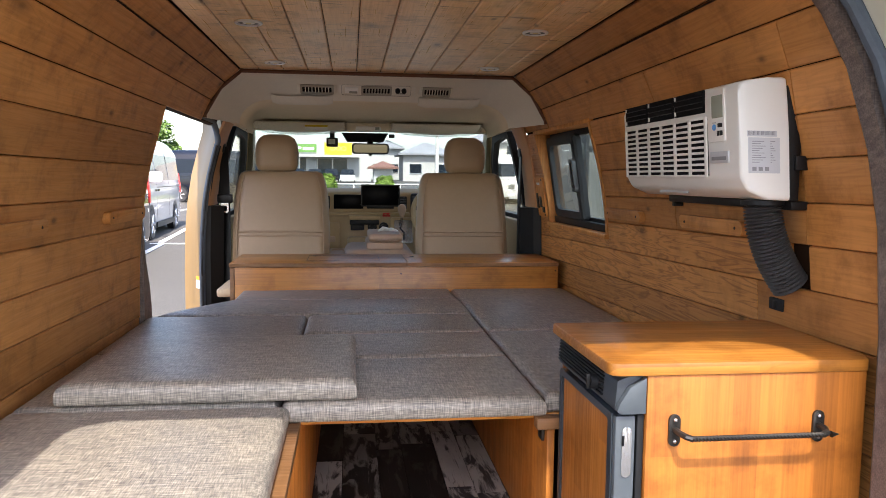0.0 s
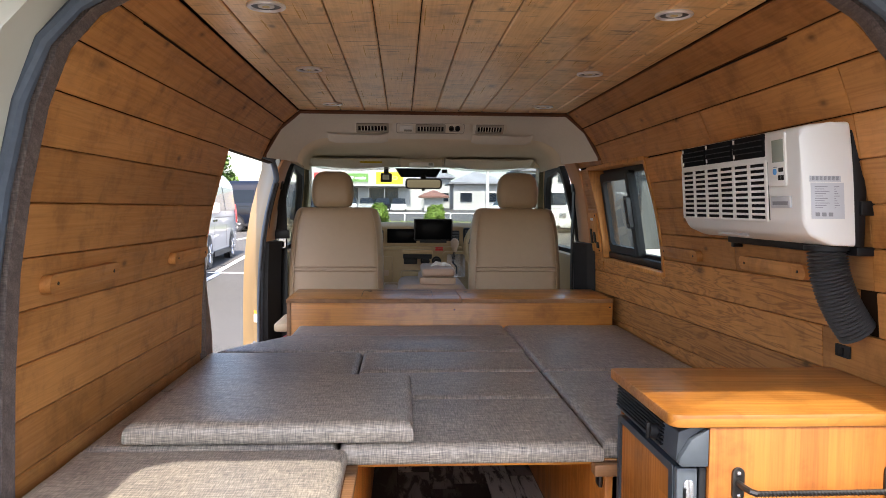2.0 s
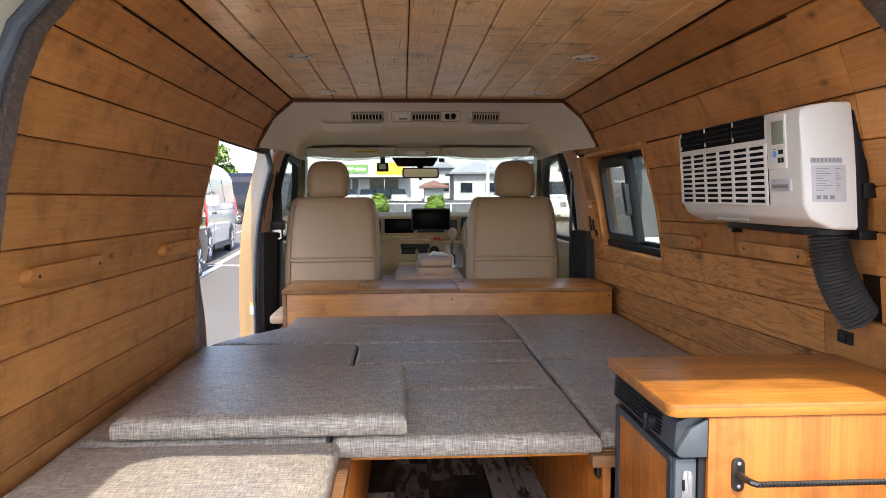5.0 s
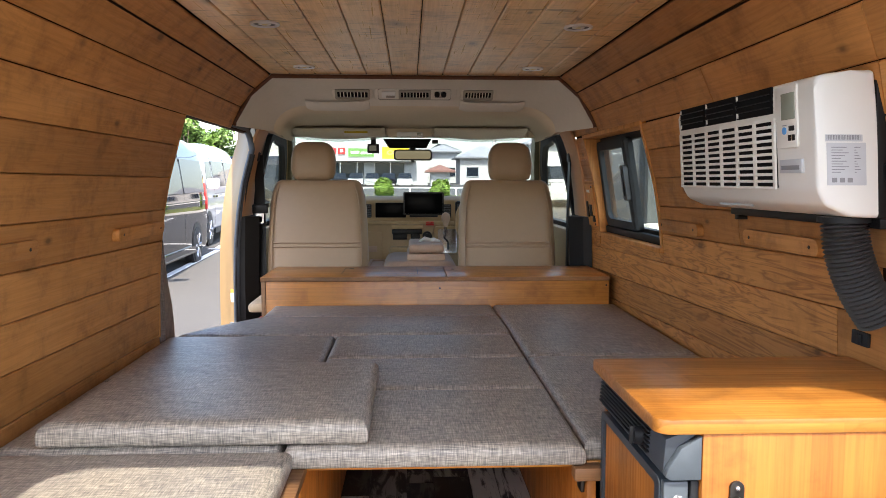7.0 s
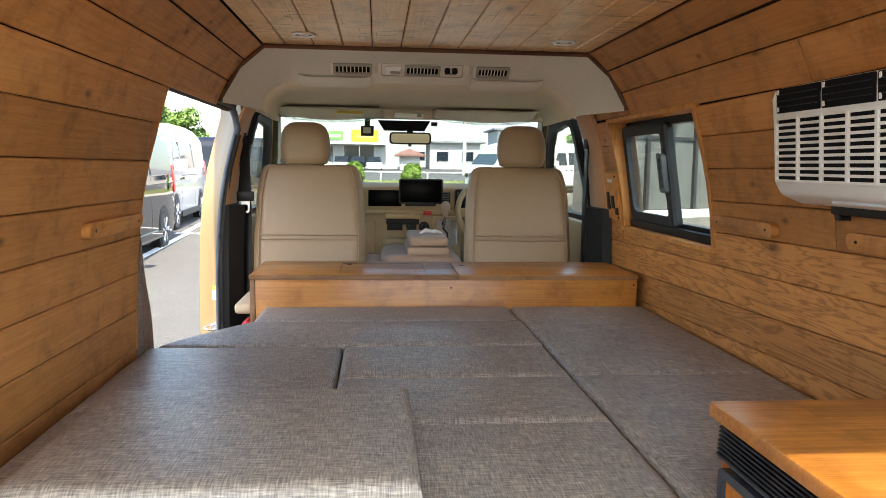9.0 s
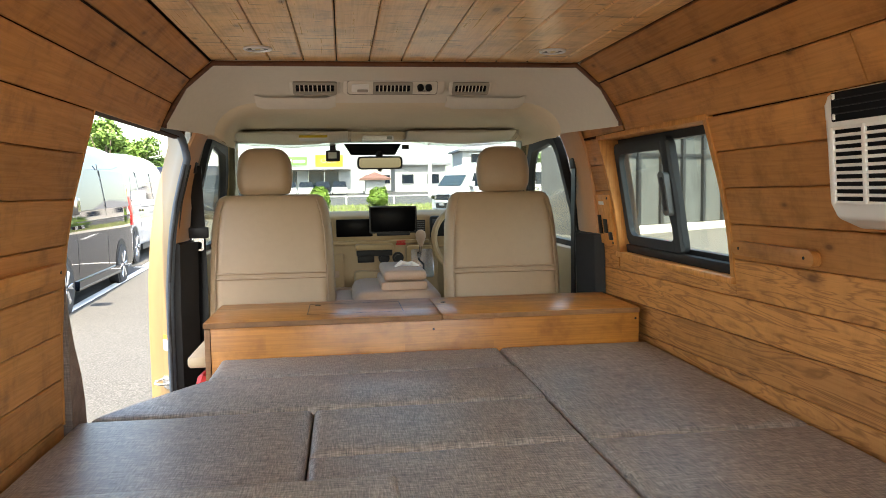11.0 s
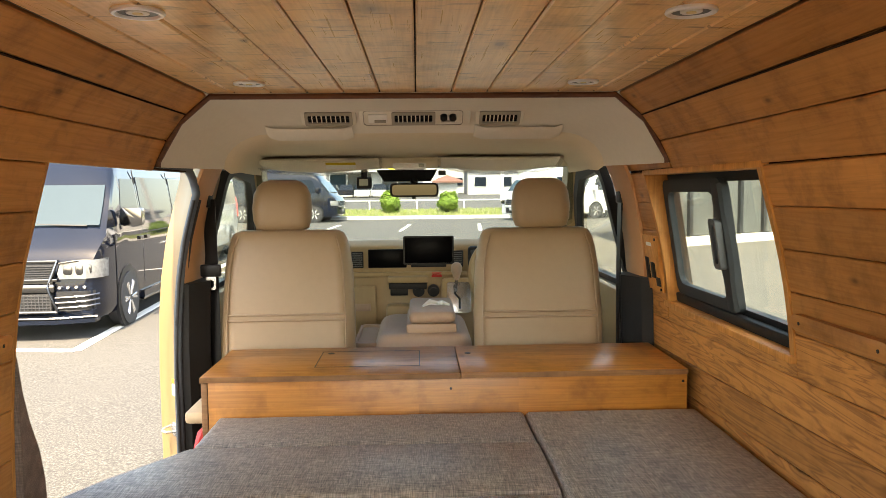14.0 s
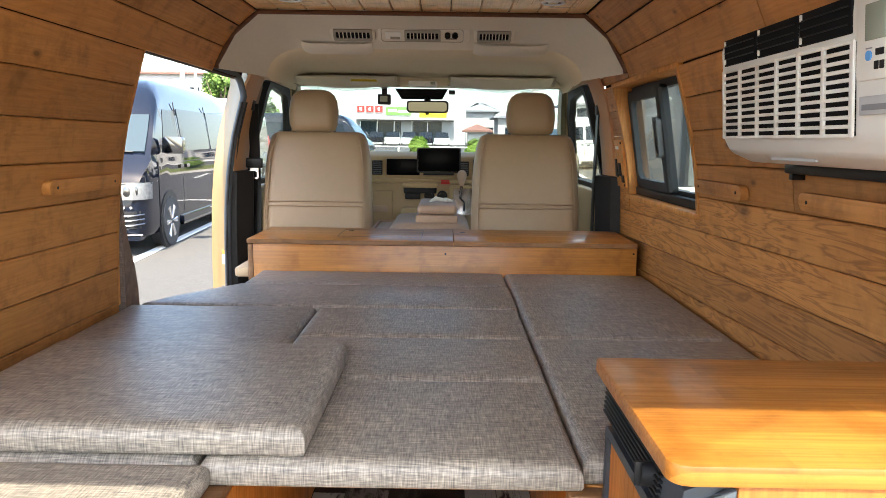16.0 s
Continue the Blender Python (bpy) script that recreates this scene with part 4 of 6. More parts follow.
# ---- worktop cabinet with fridge ----
cab = thing("cabinet", (0.62, 1.35, FLOOR), "oiled-wood cabinet with a rounded worktop", "cabinet")
TOPZ = 1.262
outl = [(0.335, 1.525), (0.335, 1.128), (0.339, 1.117), (0.346, 1.110), (0.357, 1.107), (0.838, 1.107), (0.858, 1.16), (0.858, 1.525)]
part("worktop", prism(B(), outl, 2, TOPZ - 0.024, TOPZ, 0.004), ACACIA, cab)
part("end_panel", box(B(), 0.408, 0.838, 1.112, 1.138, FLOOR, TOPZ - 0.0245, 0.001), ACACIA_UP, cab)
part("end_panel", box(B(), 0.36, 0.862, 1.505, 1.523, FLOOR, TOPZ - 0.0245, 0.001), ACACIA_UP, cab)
bar = thing("towel_bar", (0.59, 1.12, 1.12), "twisted dark iron towel bar on the cabinet end", "towel bar")
for x in (0.460, 0.742):
    pl = part("bracket", prism(B(), rounded(x - 0.011, x + 0.011, 1.106, 1.166, 0.0105, 6), 1, 1.1065, 1.1115, 0.0015), IRON, bar)
    for z in (1.116, 1.156):
        bm = B()
        bmesh.ops.create_uvsphere(bm, u_segments=10, v_segments=6, radius=0.0042, matrix=Matrix.Translation((x, 1.1055, z)))
        part("screw", bm, SILVER, pl)
    part("stem", tube(B(), [(x, 1.109, 1.138), (x, 1.085, 1.138), (x + (0.006 if x < 0.6 else -0.006), 1.072, 1.136), (x + (0.016 if x < 0.6 else -0.016), 1.069, 1.133)], 0.006, 8), IRON, bar)
bm, rings = B(), []
for k in range(141):
    f = k / 140
    c = Vector((0.474 + 0.256 * f, 1.069, 1.1325))
    ring = []
    for q in range(8):
        a = 2 * math.pi * q / 8 + f * 60
        rr = 0.0058 if q % 2 else 0.0042
        ring.append(c + Vector((0, rr * math.cos(a), rr * math.sin(a))))
    rings.append(ring)
part("twisted_rod", loft(bm, rings), IRON, bar)
bm = B()
bmesh.ops.create_cone(bm, cap_ends=True, segments=10, radius1=0.006, radius2=0.001, depth=0.014, matrix=Matrix.Translation((0.748, 1.067, 1.134)) @ Matrix.Rotation(radians(90), 4, "Y"))
part("finial", bm, IRON, bar)

fridge = thing("fridge", (0.38, 1.32, FLOOR), "compact grey camper fridge with a wooden door panel", "fridge")
part("body", box(B(), 0.385, 0.66, 1.139, 1.504, FLOOR, TOPZ - 0.026, 0.002), GREYPLASTIC, fridge)
# control hood, sloping, with louvres and knob
hood = prism(B(), [(0.352, 1.172), (0.356, 1.225), (0.385, 1.237), (0.405, 1.237), (0.405, 1.165), (0.36, 1.165)], 1, 1.128, 1.522, 0.003)
hood = part("control_hood", hood, GREYPLASTIC, fridge)
for k in range(7):
    z = 1.180 + 0.007 * k
    part("louvre", box(B(), 0.347 + 0.0005 * k, 0.353 + 0.0005 * k, 1.20, 1.515, z, z + 0.0032, 0.0006), DARKPLASTIC, hood)
part("knob", rod(B(), (0.353, 1.235, 1.198), (0.336, 1.235, 1.199), 0.016, 18, 0.014), DARKPLASTIC, hood)
part("knob_grip", box(B(), 0.330, 0.340, 1.232, 1.238, 1.184, 1.214, 0.001), BLACK, hood)
end = prism(B(), [(0.352, 1.172), (0.357, 1.185), (0.375, 1.215), (0.407, 1.234), (0.407, 1.166), (0.36, 1.166)], 1, 1.113, 1.127, 0.002)
part("hood_end", end, STEELGREY, fridge, "lighter grey end cap")
door = part("door_frame", frame_ring(B(), rounded(1.142, 1.515, FLOOR + 0.03, 1.160, 0.012, 3), rounded(1.165, 1.500, FLOOR + 0.05, 1.145, 0.006, 3), 0, 0.352, 0.384), GREYPLASTIC, fridge)
part("door_panel", box(B(), 0.358, 0.372, 1.166, 1.499, FLOOR + 0.051, 1.144), ACACIA_UP, door, "wooden panel in the fridge door")
ed = part("door_edge", box(B(), 0.354, 0.392, 1.124, 1.141, FLOOR + 0.03, 1.160, 0.003), STEELGREY, door, "lighter grey moulded door edge")
part("grip", prism(B(), rounded(0.366, 0.384, 1.045, 1.14, 0.008), 1, 1.1205, 1.1236, 0.001), SILVER, ed, "scooped latch grip")
part("latch", box(B(), 0.366, 0.370, 1.119, 1.1236, 1.105, 1.125, 0.0005), BLACK, ed)
part("hinge_post", box(B(), 0.394, 0.407, 1.121, 1.139, FLOOR + 0.02, 1.162, 0.002), DARKPLASTIC, fridge)

for unit in (cab, bar, fridge):
    for ob in unit.children_recursive:
        for v in ob.data.vertices:
            v.co.y += 0.03 * min(1.0, max(0.0, (1.50 - v.co.y) / 0.38))

outlet = thing("wall_socket", (0.85, 1.50, 1.32), "small black switch plate on the pine wall", "switch")
part("plate", box(B(), wall_x(1.32) - 0.006, wall_x(1.32) + 0.001, 1.462, 1.516, 1.292, 1.320, 0.002), DARKPLASTIC, outlet)
part("rocker", box(B(), wall_x(1.32) - 0.009, wall_x(1.32) - 0.0062, 1.480, 1.496, 1.297, 1.315, 0.001), BLACK, outlet)

# ---- wall pegs: rounded wooden grips screwed to the walls ----
def grip(side, y0, y1, z, label):
    g = thing("wall_grip", (side * wall_x(z), (y0 + y1) / 2, z), label, "grab rail", "wooden wall grips")
    bm = prism(B(), rounded(y0, y1, z - 0.019, z + 0.019, 0.0185, 6), 0, 0.0, 0.022, 0.005)
    for v in bm.verts:
        v.co.x = side * (wall_x(min(2.0, max(0.7, v.co.z))) - 0.021 + v.co.x)
    part("rail", bm, PLANK, g)
    for y in (y0 + 0.035, y1 - 0.035):
        part("screw", rod(B(), (side * (wall_x(z) - 0.0222), y, z), (side * (wall_x(z) - 0.0208), y, z), 0.004, 8), BLACK, g)
grip(-1, 2.16, 2.54, 1.463, "rounded pine grip rail screwed to the pine wall")
grip(-1, 1.35, 1.71, 1.469, "rounded pine grip rail screwed to the pine wall")
grip(1, 2.26, 2.61, 1.468, "rounded pine grip rail screwed to the pine wall")
grip(1, 1.60, 1.955, 1.474, "rounded pine grip rail under the air conditioner")

# ---- spotlights in the ceiling ----
def spot(x, y):
    s = thing("downlight", (x, y, CEIL), "small recessed chrome ceiling downlight, switched off", "ceiling light", "ceiling downlights")
    bm = B()
    rings = []
    for r, z in ((0.040, 0.0), (0.0415, -0.004), (0.039, -0.0068), (0.034, -0.0068), (0.031, -0.0030)):
        rings.append([(x + r * math.cos(a), y + r * math.sin(a), CEIL + z) for a in (2 * math.pi * k / 28 for k in range(28))])
    part("bezel", loft(bm, rings, True, False), NICKEL, s)
    part("reflector", loft(B(), [[(x + r * math.cos(a), y + r * math.sin(a), CEIL + z) for a in (2 * math.pi * k / 28 for k in range(28))] for r, z in ((0.031, -0.0031), (0.017, -0.0012))], True, False), STEELGREY, s, "shaded inner reflector")
    part("lens", rod(B(), (x, y, CEIL - 0.0045), (x, y, CEIL - 0.0005), 0.0175, 20), WHITEPLASTIC, s, "frosted pale lens")
    part("core", rod(B(), (x, y, CEIL - 0.0056), (x, y, CEIL - 0.0046), 0.008, 16), YELLOWISH, s)
YELLOWISH = plain("led_yellow", (0.75, 0.62, 0.30), 0.4, vary=0.05)
for y in (1.48, 2.21, 2.99):
    spot(-0.430, y)
    spot(0.447, y)

# ---- air conditioner ----
ac = thing("air_conditioner", (0.70, 1.75, 1.56), "white wall-mounted air conditioner with dark louvres", "air conditioner")
AY0, AY1 = 1.350, 2.0
side_prof = [(0.690, 1.800), (0.676, 1.792), (0.674, 1.775), (0.676, 1.600), (0.690, 1.572), (0.735, 1.552), (0.803, 1.550), (0.783, 1.808), (0.74, 1.806)]
body = part("case", prism(B(), side_prof, 1, AY0, AY1, 0.012, 4), WHITEPLASTIC, ac, smooth=50)
for k in range(3):
    y1 = 1.978 - 0.163 * k
    y0 = y1 - 0.156
    op = part("outlet", box(B(), 0.6705, 0.676, y0, y1, 1.744, 1.795, 0.002), MATTBLACK, body, "black louvred air outlet")
    for z in (1.757, 1.769, 1.782):
        part("blade", box(B(), 0.6685, 0.672, y0 + 0.004, y1 - 0.004, z - 0.0010, z + 0.0010), BLACK, op)
    for z in (1.752, 1.787):
        part("vane_clip", box(B(), 0.6680, 0.6704, y1 - 0.012, y1 - 0.007, z - 0.005, z + 0.005), WHITEPLASTIC, op)
GY0, GY1, GZ0, GZ1 = 1.486, 1.974, 1.602, 1.732
gr = part("intake", box(B(), 0.6712, 0.6765, GY0, GY1, GZ0, GZ1, 0.001), MATTBLACK, body, "white intake grille over dark slots")
n = 10
for k in range(n + 1):
    z = GZ0 + (GZ1 - GZ0) * k / n
    part("rib", box(B(), 0.6675, 0.6725, GY0 - 0.002, GY1 + 0.002, z - 0.0028, z + 0.0028, 0.0008), WHITEPLASTIC, gr)
for k in range(7):
    y = GY1 - (GY1 - GY0) * k / 6
    part("rib_upright", box(B(), 0.6668, 0.6715, y - 0.005, y + 0.005, GZ0 - 0.002, GZ1 + 0.002, 0.001), WHITEPLASTIC, gr)
pn = part("control_panel", prism(B(), rounded(1.404, 1.480, 1.676, 1.791, 0.006, 3), 0, 0.6705, 0.676, 0.0015), WHITEPLASTIC, body)
part("display", box(B(), 0.6690, 0.6710, 1.409, 1.457, 1.728, 1.776, 0.001), LCD, pn, "grey liquid crystal display")
part("button", rod(B(), (0.6712, 1.447, 1.708), (0.6685, 1.447, 1.708), 0.0068, 14), BLUE, pn, "blue power button")
part("button", box(B(), 0.6690, 0.6712, 1.412, 1.431, 1.707, 1.716, 0.001), DARKPLASTIC, pn)
for ya, yb in ((1.411, 1.421), (1.424, 1.434)):
    part("button", box(B(), 0.6690, 0.6712, ya, yb, 1.689, 1.700, 0.001), DARKPLASTIC, pn)
part("legend_bar", box(B(), 0.6694, 0.6706, 1.440, 1.454, 1.717, 1.7185), INK, pn)
part("badge", box(B(), 0.6705, 0.6765, 1.390, 1.470, 1.630, 1.655, 0.001), LABELPAPER, body, "silver maker's badge, plain")
part("badge_bar", box(B(), 0.6698, 0.6704, 1.398, 1.462, 1.636, 1.644), INK, body)
lb = part("data_label", box(B(), 0.694, 0.764, AY0 - 0.0012, AY0 - 0.0002, 1.608, 1.682), LABELPAPER, body, "silver data label with rows of print")
part("barcode", box(B(), 0.692, 0.758, AY0 - 0.0012, AY0 - 0.0002, 1.684, 1.696), LABELPAPER, body)
for k in range(22):
    x = 0.694 + 0.0028 * k
    part("print_bar", box(B(), x, x + (0.0009, 0.0016, 0.0012)[k % 3], AY0 - 0.0020, AY0 - 0.0013, 1.687, 1.695), INK, lb, smooth=0)
for k in range(10):
    part("print_bar", box(B(), 0.702, 0.702 + 0.016 + 0.018 * ((k * 7) % 5) / 5, AY0 - 0.0020, AY0 - 0.0013, 1.630 + 0.0048 * k, 1.6314 + 0.0048 * k), INK, lb, smooth=0)
    part("print_bar", box(B(), 0.743, 0.746 + 0.010 * ((k * 3) % 4) / 4, AY0 - 0.0020, AY0 - 0.0013, 1.630 + 0.0048 * k, 1.6314 + 0.0048 * k), INK, lb, smooth=0)
for x in (0.702, 0.716, 0.730):
    part("print_bar", box(B(), x, x + 0.009, AY0 - 0.0020, AY0 - 0.0013, 1.613, 1.621), INK, lb, smooth=0)
part("maker_strip", box(B(), 0.704, 0.7085, 1.66, 1.83, 1.5605, 1.5655), LABELPAPER, body)
part("wall_bracket", box(B(), 0.795, 0.845, AY0 + 0.01, 1.98, 1.530, 1.549, 0.003), BLACK, ac, "black steel wall bracket")
part("bracket_arm", box(B(), 0.785, 0.812, AY0 - 0.001, AY0 + 0.012, 1.55, 1.806, 0.002), BLACK, ac)
part("bracket_arm", box(B(), 0.813, 0.845, 1.962, 1.978, 1.517, 1.53, 0.002), BLACK, ac)
part("catch", box(B(), 0.795, 0.825, AY0 - 0.010, AY0 - 0.0015, 1.615, 1.645, 0.002), BLACK, ac)
# the whole unit leans a little towards the room at its top
for ob in ac.children_recursive:
    for v in ob.data.vertices:
        if v.co.x < 0.80:
            v.co.x += (1.80 - v.co.z) * 0.07 - 0.010
# corrugated exhaust hose, a ring for every fold
hose = thing("exhaust_hose", (0.80, 1.40, 1.34), "black corrugated exhaust hose below the air conditioner", "hose")
pts, rs = [], []
N = 108
for k in range(N + 1):
    f = k / N
    pts.append((0.768 + 0.075 * f ** 2.0, 1.412 - 0.004 * f, 1.552 - 0.192 * f))
    rs.append((0.0315, 0.0385, 0.0415, 0.0385)[k % 4])
part("corrugated_tube", tube(B(), pts, rs, 20), HOSE, hose, smooth=25)
part("collar", rod(B(), (0.767, 1.412, 1.540), (0.767, 1.412, 1.5495), 0.045, 20), DARKPLASTIC, hose)

# ---- cab seats ----
def seat(cx, w, hx, label):
    s = thing("cab_seat", (cx, 4.05, 0.8), label, "car seat", "cab seats")
    def ring(z, hw, y0, d):
        pts = rounded(cx - hw, cx + hw, y0, y0 + d, min(0.06, d / 2.2), 6)
        return [(x, y, z) for x, y in pts]
    rings = [ring(z, w / 2 * f, y, d) for z, f, y, d in (
        (0.98, 0.98, 3.70, 0.14), (1.10, 1.0, 3.715, 0.15), (1.30, 1.0, 3.745, 0.15), (1.48, 0.965, 3.775, 0.14), (1.55, 0.925, 3.79, 0.13), (1.59, 0.88, 3.80, 0.115), (1.61, 0.83, 3.81, 0.095), (1.62, 0.74, 3.825, 0.06))]
    back = part("backrest", loft(B(), rings), LEATHER, s, smooth=60)
    for z in (1.292, 1.312):
        pts = [(cx - w / 2 * 0.86 + w * 0.86 * k / 8, 3.745 + (z - 1.30) * 0.15 - 0.003, z) for k in range(9)]
        part("welt", tube(B(), pts, 0.0045, 6), LEATHER_SEAM, back)
    for sx in (-1, 1):
        pts = [(cx + sx * w / 2 * f, y - 0.001, z) for z, f, y in ((0.98, 0.88, 3.701), (1.10, 0.885, 3.716), (1.30, 0.88, 3.746), (1.48, 0.845, 3.776), (1.55, 0.80, 3.791), (1.60, 0.74, 3.806))]
        part("side_seam", tube(B(), pts, 0.0028, 6), LEATHER_SEAM, back)
    hr = part("headrest", loft(B(), [[(x, y, z) for x, y in rounded(hx - hw, hx + hw, yc - d, yc + d, d * 0.8, 6)] for z, hw, d, yc in (
        (1.618, 0.075, 0.03, 3.875), (1.626, 0.098, 0.045, 3.875), (1.656, 0.108, 0.055, 3.875), (1.706, 0.112, 0.06, 3.88), (1.756, 0.106, 0.058, 3.885), (1.786, 0.092, 0.05, 3.885), (1.804, 0.07, 0.036, 3.885), (1.810, 0.045, 0.02, 3.885))]), LEATHER, s, smooth=60)
    for sx in (-1, 1):
        part("headrest_post", rod(B(), (hx + sx * 0.05, 3.87, 1.60), (hx + sx * 0.05, 3.875, 1.66), 0.007, 10), CHROME, s)
    part("seat_cushion", box(B(), cx - w / 2, cx + w / 2, 3.84, 4.32, 0.90, 1.06, 0.05, 3), LEATHER, s, smooth=60)
    part("seat_pedestal", box(B(), cx - w / 2 + 0.03, cx + w / 2 - 0.03, 3.72, 4.28, FLOOR, 0.905, 0.01), DARKPLASTIC, s)
seat(-0.484, 0.495, -0.511, "beige leather passenger seat with a tall backrest")
seat(0.458, 0.488, 0.480, "beige leather driver's seat with a tall backrest")

# ---- dashboard ----
dash = thing("dashboard", (0, 4.75, FLOOR), "beige moulded dashboard with dark instruments", "dashboard")
bm = prism(B(), [(4.60, 0.80), (4.58, 1.22), (4.60, 1.36), (4.585, 1.385), (4.60, 1.50), (4.66, 1.525), (5.02, 1.50), (5.05, 0.80)], 0, -0.83, 0.83, 0.012)
body = part("dash_body", bm, DASH, dash)
part("ledge", box(B(), -0.80, 0.24, 4.565, 4.60, 1.352, 1.375, 0.008), DASH, body)
part("screen_recess", box(B(), -0.235, -0.05, 4.578, 4.592, 1.395, 1.485, 0.004), SCREEN, body, "glossy black audio panel")
for x0, x1 in ((-0.315, -0.258), (0.172, 0.222), (-0.80, -0.74)):
    v = part("dash_vent", box(B(), x0, x1, 4.578, 4.59, 1.395, 1.475, 0.004), DARKPLASTIC, body)
    for k in range(7):
        z = 1.402 + 0.0102 * k
        part("slat", box(B(), x0 + 0.005, x1 - 0.005, 4.570, 4.577, z, z + 0.0045), STEELGREY, v)
part("tray", box(B(), -0.14, 0.05, 4.50, 4.60, 1.330, 1.358, 0.006), DASH, body)
part("cup_tray", box(B(), -0.135, 0.045, 4.505, 4.60, 1.300, 1.329, 0.004), DARKPLASTIC, body, "dark pull-out cup tray")
part("tray_slot", box(B(), -0.13, -0.045, 4.555, 4.583, 1.263, 1.298, 0.004), BLACK, body)
for x in (0.005, 0.077):
    k = part("dial", rod(B(), (x, 4.59, 1.283), (x, 4.565, 1.283), 0.029, 20), DARKPLASTIC, body)
    part("dial_cap", rod(B(), (x, 4.565, 1.283), (x, 4.548, 1.283), 0.018, 16), BLACK, k)
part("hazard_switch", box(B(), 0.068, 0.118, 4.565, 4.59, 1.348, 1.372, 0.003), RED, body, "red hazard switch")
part("lower_switches", box(B(), -0.07, 0.0, 4.56, 4.585, 1.165, 1.195, 0.003), DARKPLASTIC, body)
part("glovebox_door", box(B(), -0.72, -0.20, 4.568, 4.582, 1.02, 1.31, 0.006), DASH, body)
part("glovebox_handle", box(B(), -0.315, -0.225, 4.558, 4.567, 1.19, 1.225, 0.004), PINKISH, body)
part("low_pocket", box(B(), -0.33, -0.20, 4.562, 4.58, 0.99, 1.05, 0.005), DARKPLASTIC, body)
part("centre_stack", box(B(), -0.15, 0.14, 4.50, 4.585, 0.80, 1.225, 0.02), DASH, body)
part("socket", box(B(), -0.075, 0.005, 4.492, 4.50, 1.15, 1.185, 0.003), DARKPLASTIC, body)
part("cluster", box(B(), 0.245, 0.62, 4.56, 4.60, 1.375, 1.495, 0.015), DARKPLASTIC, body, "black instrument cluster")
for k in range(3):
    part("cluster_button", box(B(), 0.258, 0.278, 4.552, 4.561, 1.395 + 0.03 * k, 1.418 + 0.03 * k, 0.002), GREYPLASTIC, body)
gear = part("gear_panel", prism(B(), rounded(0.138, 0.250, 1.19, 1.33, 0.012, 3), 1, 0.0, 0.012, 0.002), SILVER, dash, "silver automatic gear selector plate")
for v in gear.data.vertices:
    v.co.y += 4.46 + (v.co.z - 1.19) * 0.35
bm = B()
prism(bm, rounded(0.115, 0.275, 0.85, 1.345, 0.02, 3), 1, 0.0, 0.04, 0.005)
for v in bm.verts:
    v.co.y += 4.475 + max(0, v.co.z - 1.19) * 0.35
part("gear_housing", bm, DASH, dash)
part("gear_slot", tube(B(), [(0.175, 4.502, 1.315), (0.175, 4.490, 1.28), (0.198, 4.480, 1.255), (0.198, 4.466, 1.21)], 0.005, 6), BLACK, gear)
part("gear_lever", tube(B(), [(0.178, 4.49, 1.29), (0.18, 4.455, 1.32), (0.182, 4.44, 1.355)], 0.007, 8), SILVER, dash)
part("gear_knob", loft(B(), [[(0.182 + r * math.cos(a), 4.435 + r * math.sin(a), z + 0.024) for a in (2 * math.pi * q / 14 for q in range(14))] for z, r in ((1.325, 0.010), (1.345, 0.016), (1.365, 0.024), (1.385, 0.026), (1.40, 0.020), (1.408, 0.008))]), PINKISH, dash)
tab = thing("display_screen", (0.055, 4.58, 1.38), "large black display screen standing on the dashboard", "display")
part("panel", box(B(), -0.062, 0.172, 4.555, 4.572, 1.415, 1.545, 0.006), SCREEN, tab)
part("bezel", frame_ring(B(), rounded(-0.066, 0.176, 1.411, 1.549, 0.008, 3), rounded(-0.058, 0.168, 1.419, 1.541, 0.006, 3), 1, 4.552, 4.575), BLACK, tab)
part("bracket", box(B(), -0.03, 0.14, 4.56, 4.585, 1.398, 1.412, 0.003), DARKPLASTIC, tab)
wheel = thing("steering_wheel", (0.48, 4.42, 1.30), "beige steering wheel behind the driver's seat", "steering wheel")
M = Matrix.Translation((0.445, 4.44, 1.375)) @ Matrix.Rotation(radians(62), 4, "X")
bm = B()
R, r = 0.195, 0.016
rings = [[((R + r * math.cos(b)) * math.cos(a), (R + r * math.cos(b)) * math.sin(a), r * math.sin(b)) for b in (2 * math.pi * q / 8 for q in range(8))] for a in (2 * math.pi * k / 40 for k in range(41))]
loft(bm, rings, True, False)
bm.transform(M)
part("rim", bm, DASH, wheel)
bm = box(B(), -0.18, 0.18, -0.03, 0.03, -0.03, 0.0, 0.01)
bm.transform(M)
part("spoke", bm, DASH, wheel)

con = thing("centre_console", (0.03, 4.1, FLOOR), "pinkish beige centre console with a padded lid", "console")
body = part("console_body", loft(B(), [[(x, y, z) for x, y in rounded(-0.17 + i, 0.215 - i, 3.84 + i, 4.36, 0.05, 4)] for z, i in ((FLOOR, 0.0), (1.13, 0.0), (1.18, 0.006), (1.20, 0.02), (1.207, 0.04))]), PINKISH, con, smooth=50)
part("lid_base", box(B(), -0.045, 0.155, 3.90, 4.30, 1.200, 1.243, 0.012), PINKISH, con)
part("lid", box(B(), -0.035, 0.150, 3.89, 4.30, 1.245, 1.290, 0.018, 3), PINKISH, con, smooth=60)
part("side_tray", box(B(), -0.245, -0.165, 3.88, 4.28, 1.06, 1.165, 0.015), PINKISH, con)
part("tray_rim", frame_ring(B(), rounded(-0.25, -0.155, 3.87, 4.29, 0.03, 4), rounded(-0.24, -0.165, 3.885, 4.275, 0.024, 4), 2, 1.16, 1.175), PINKISH, con)
bm = B()
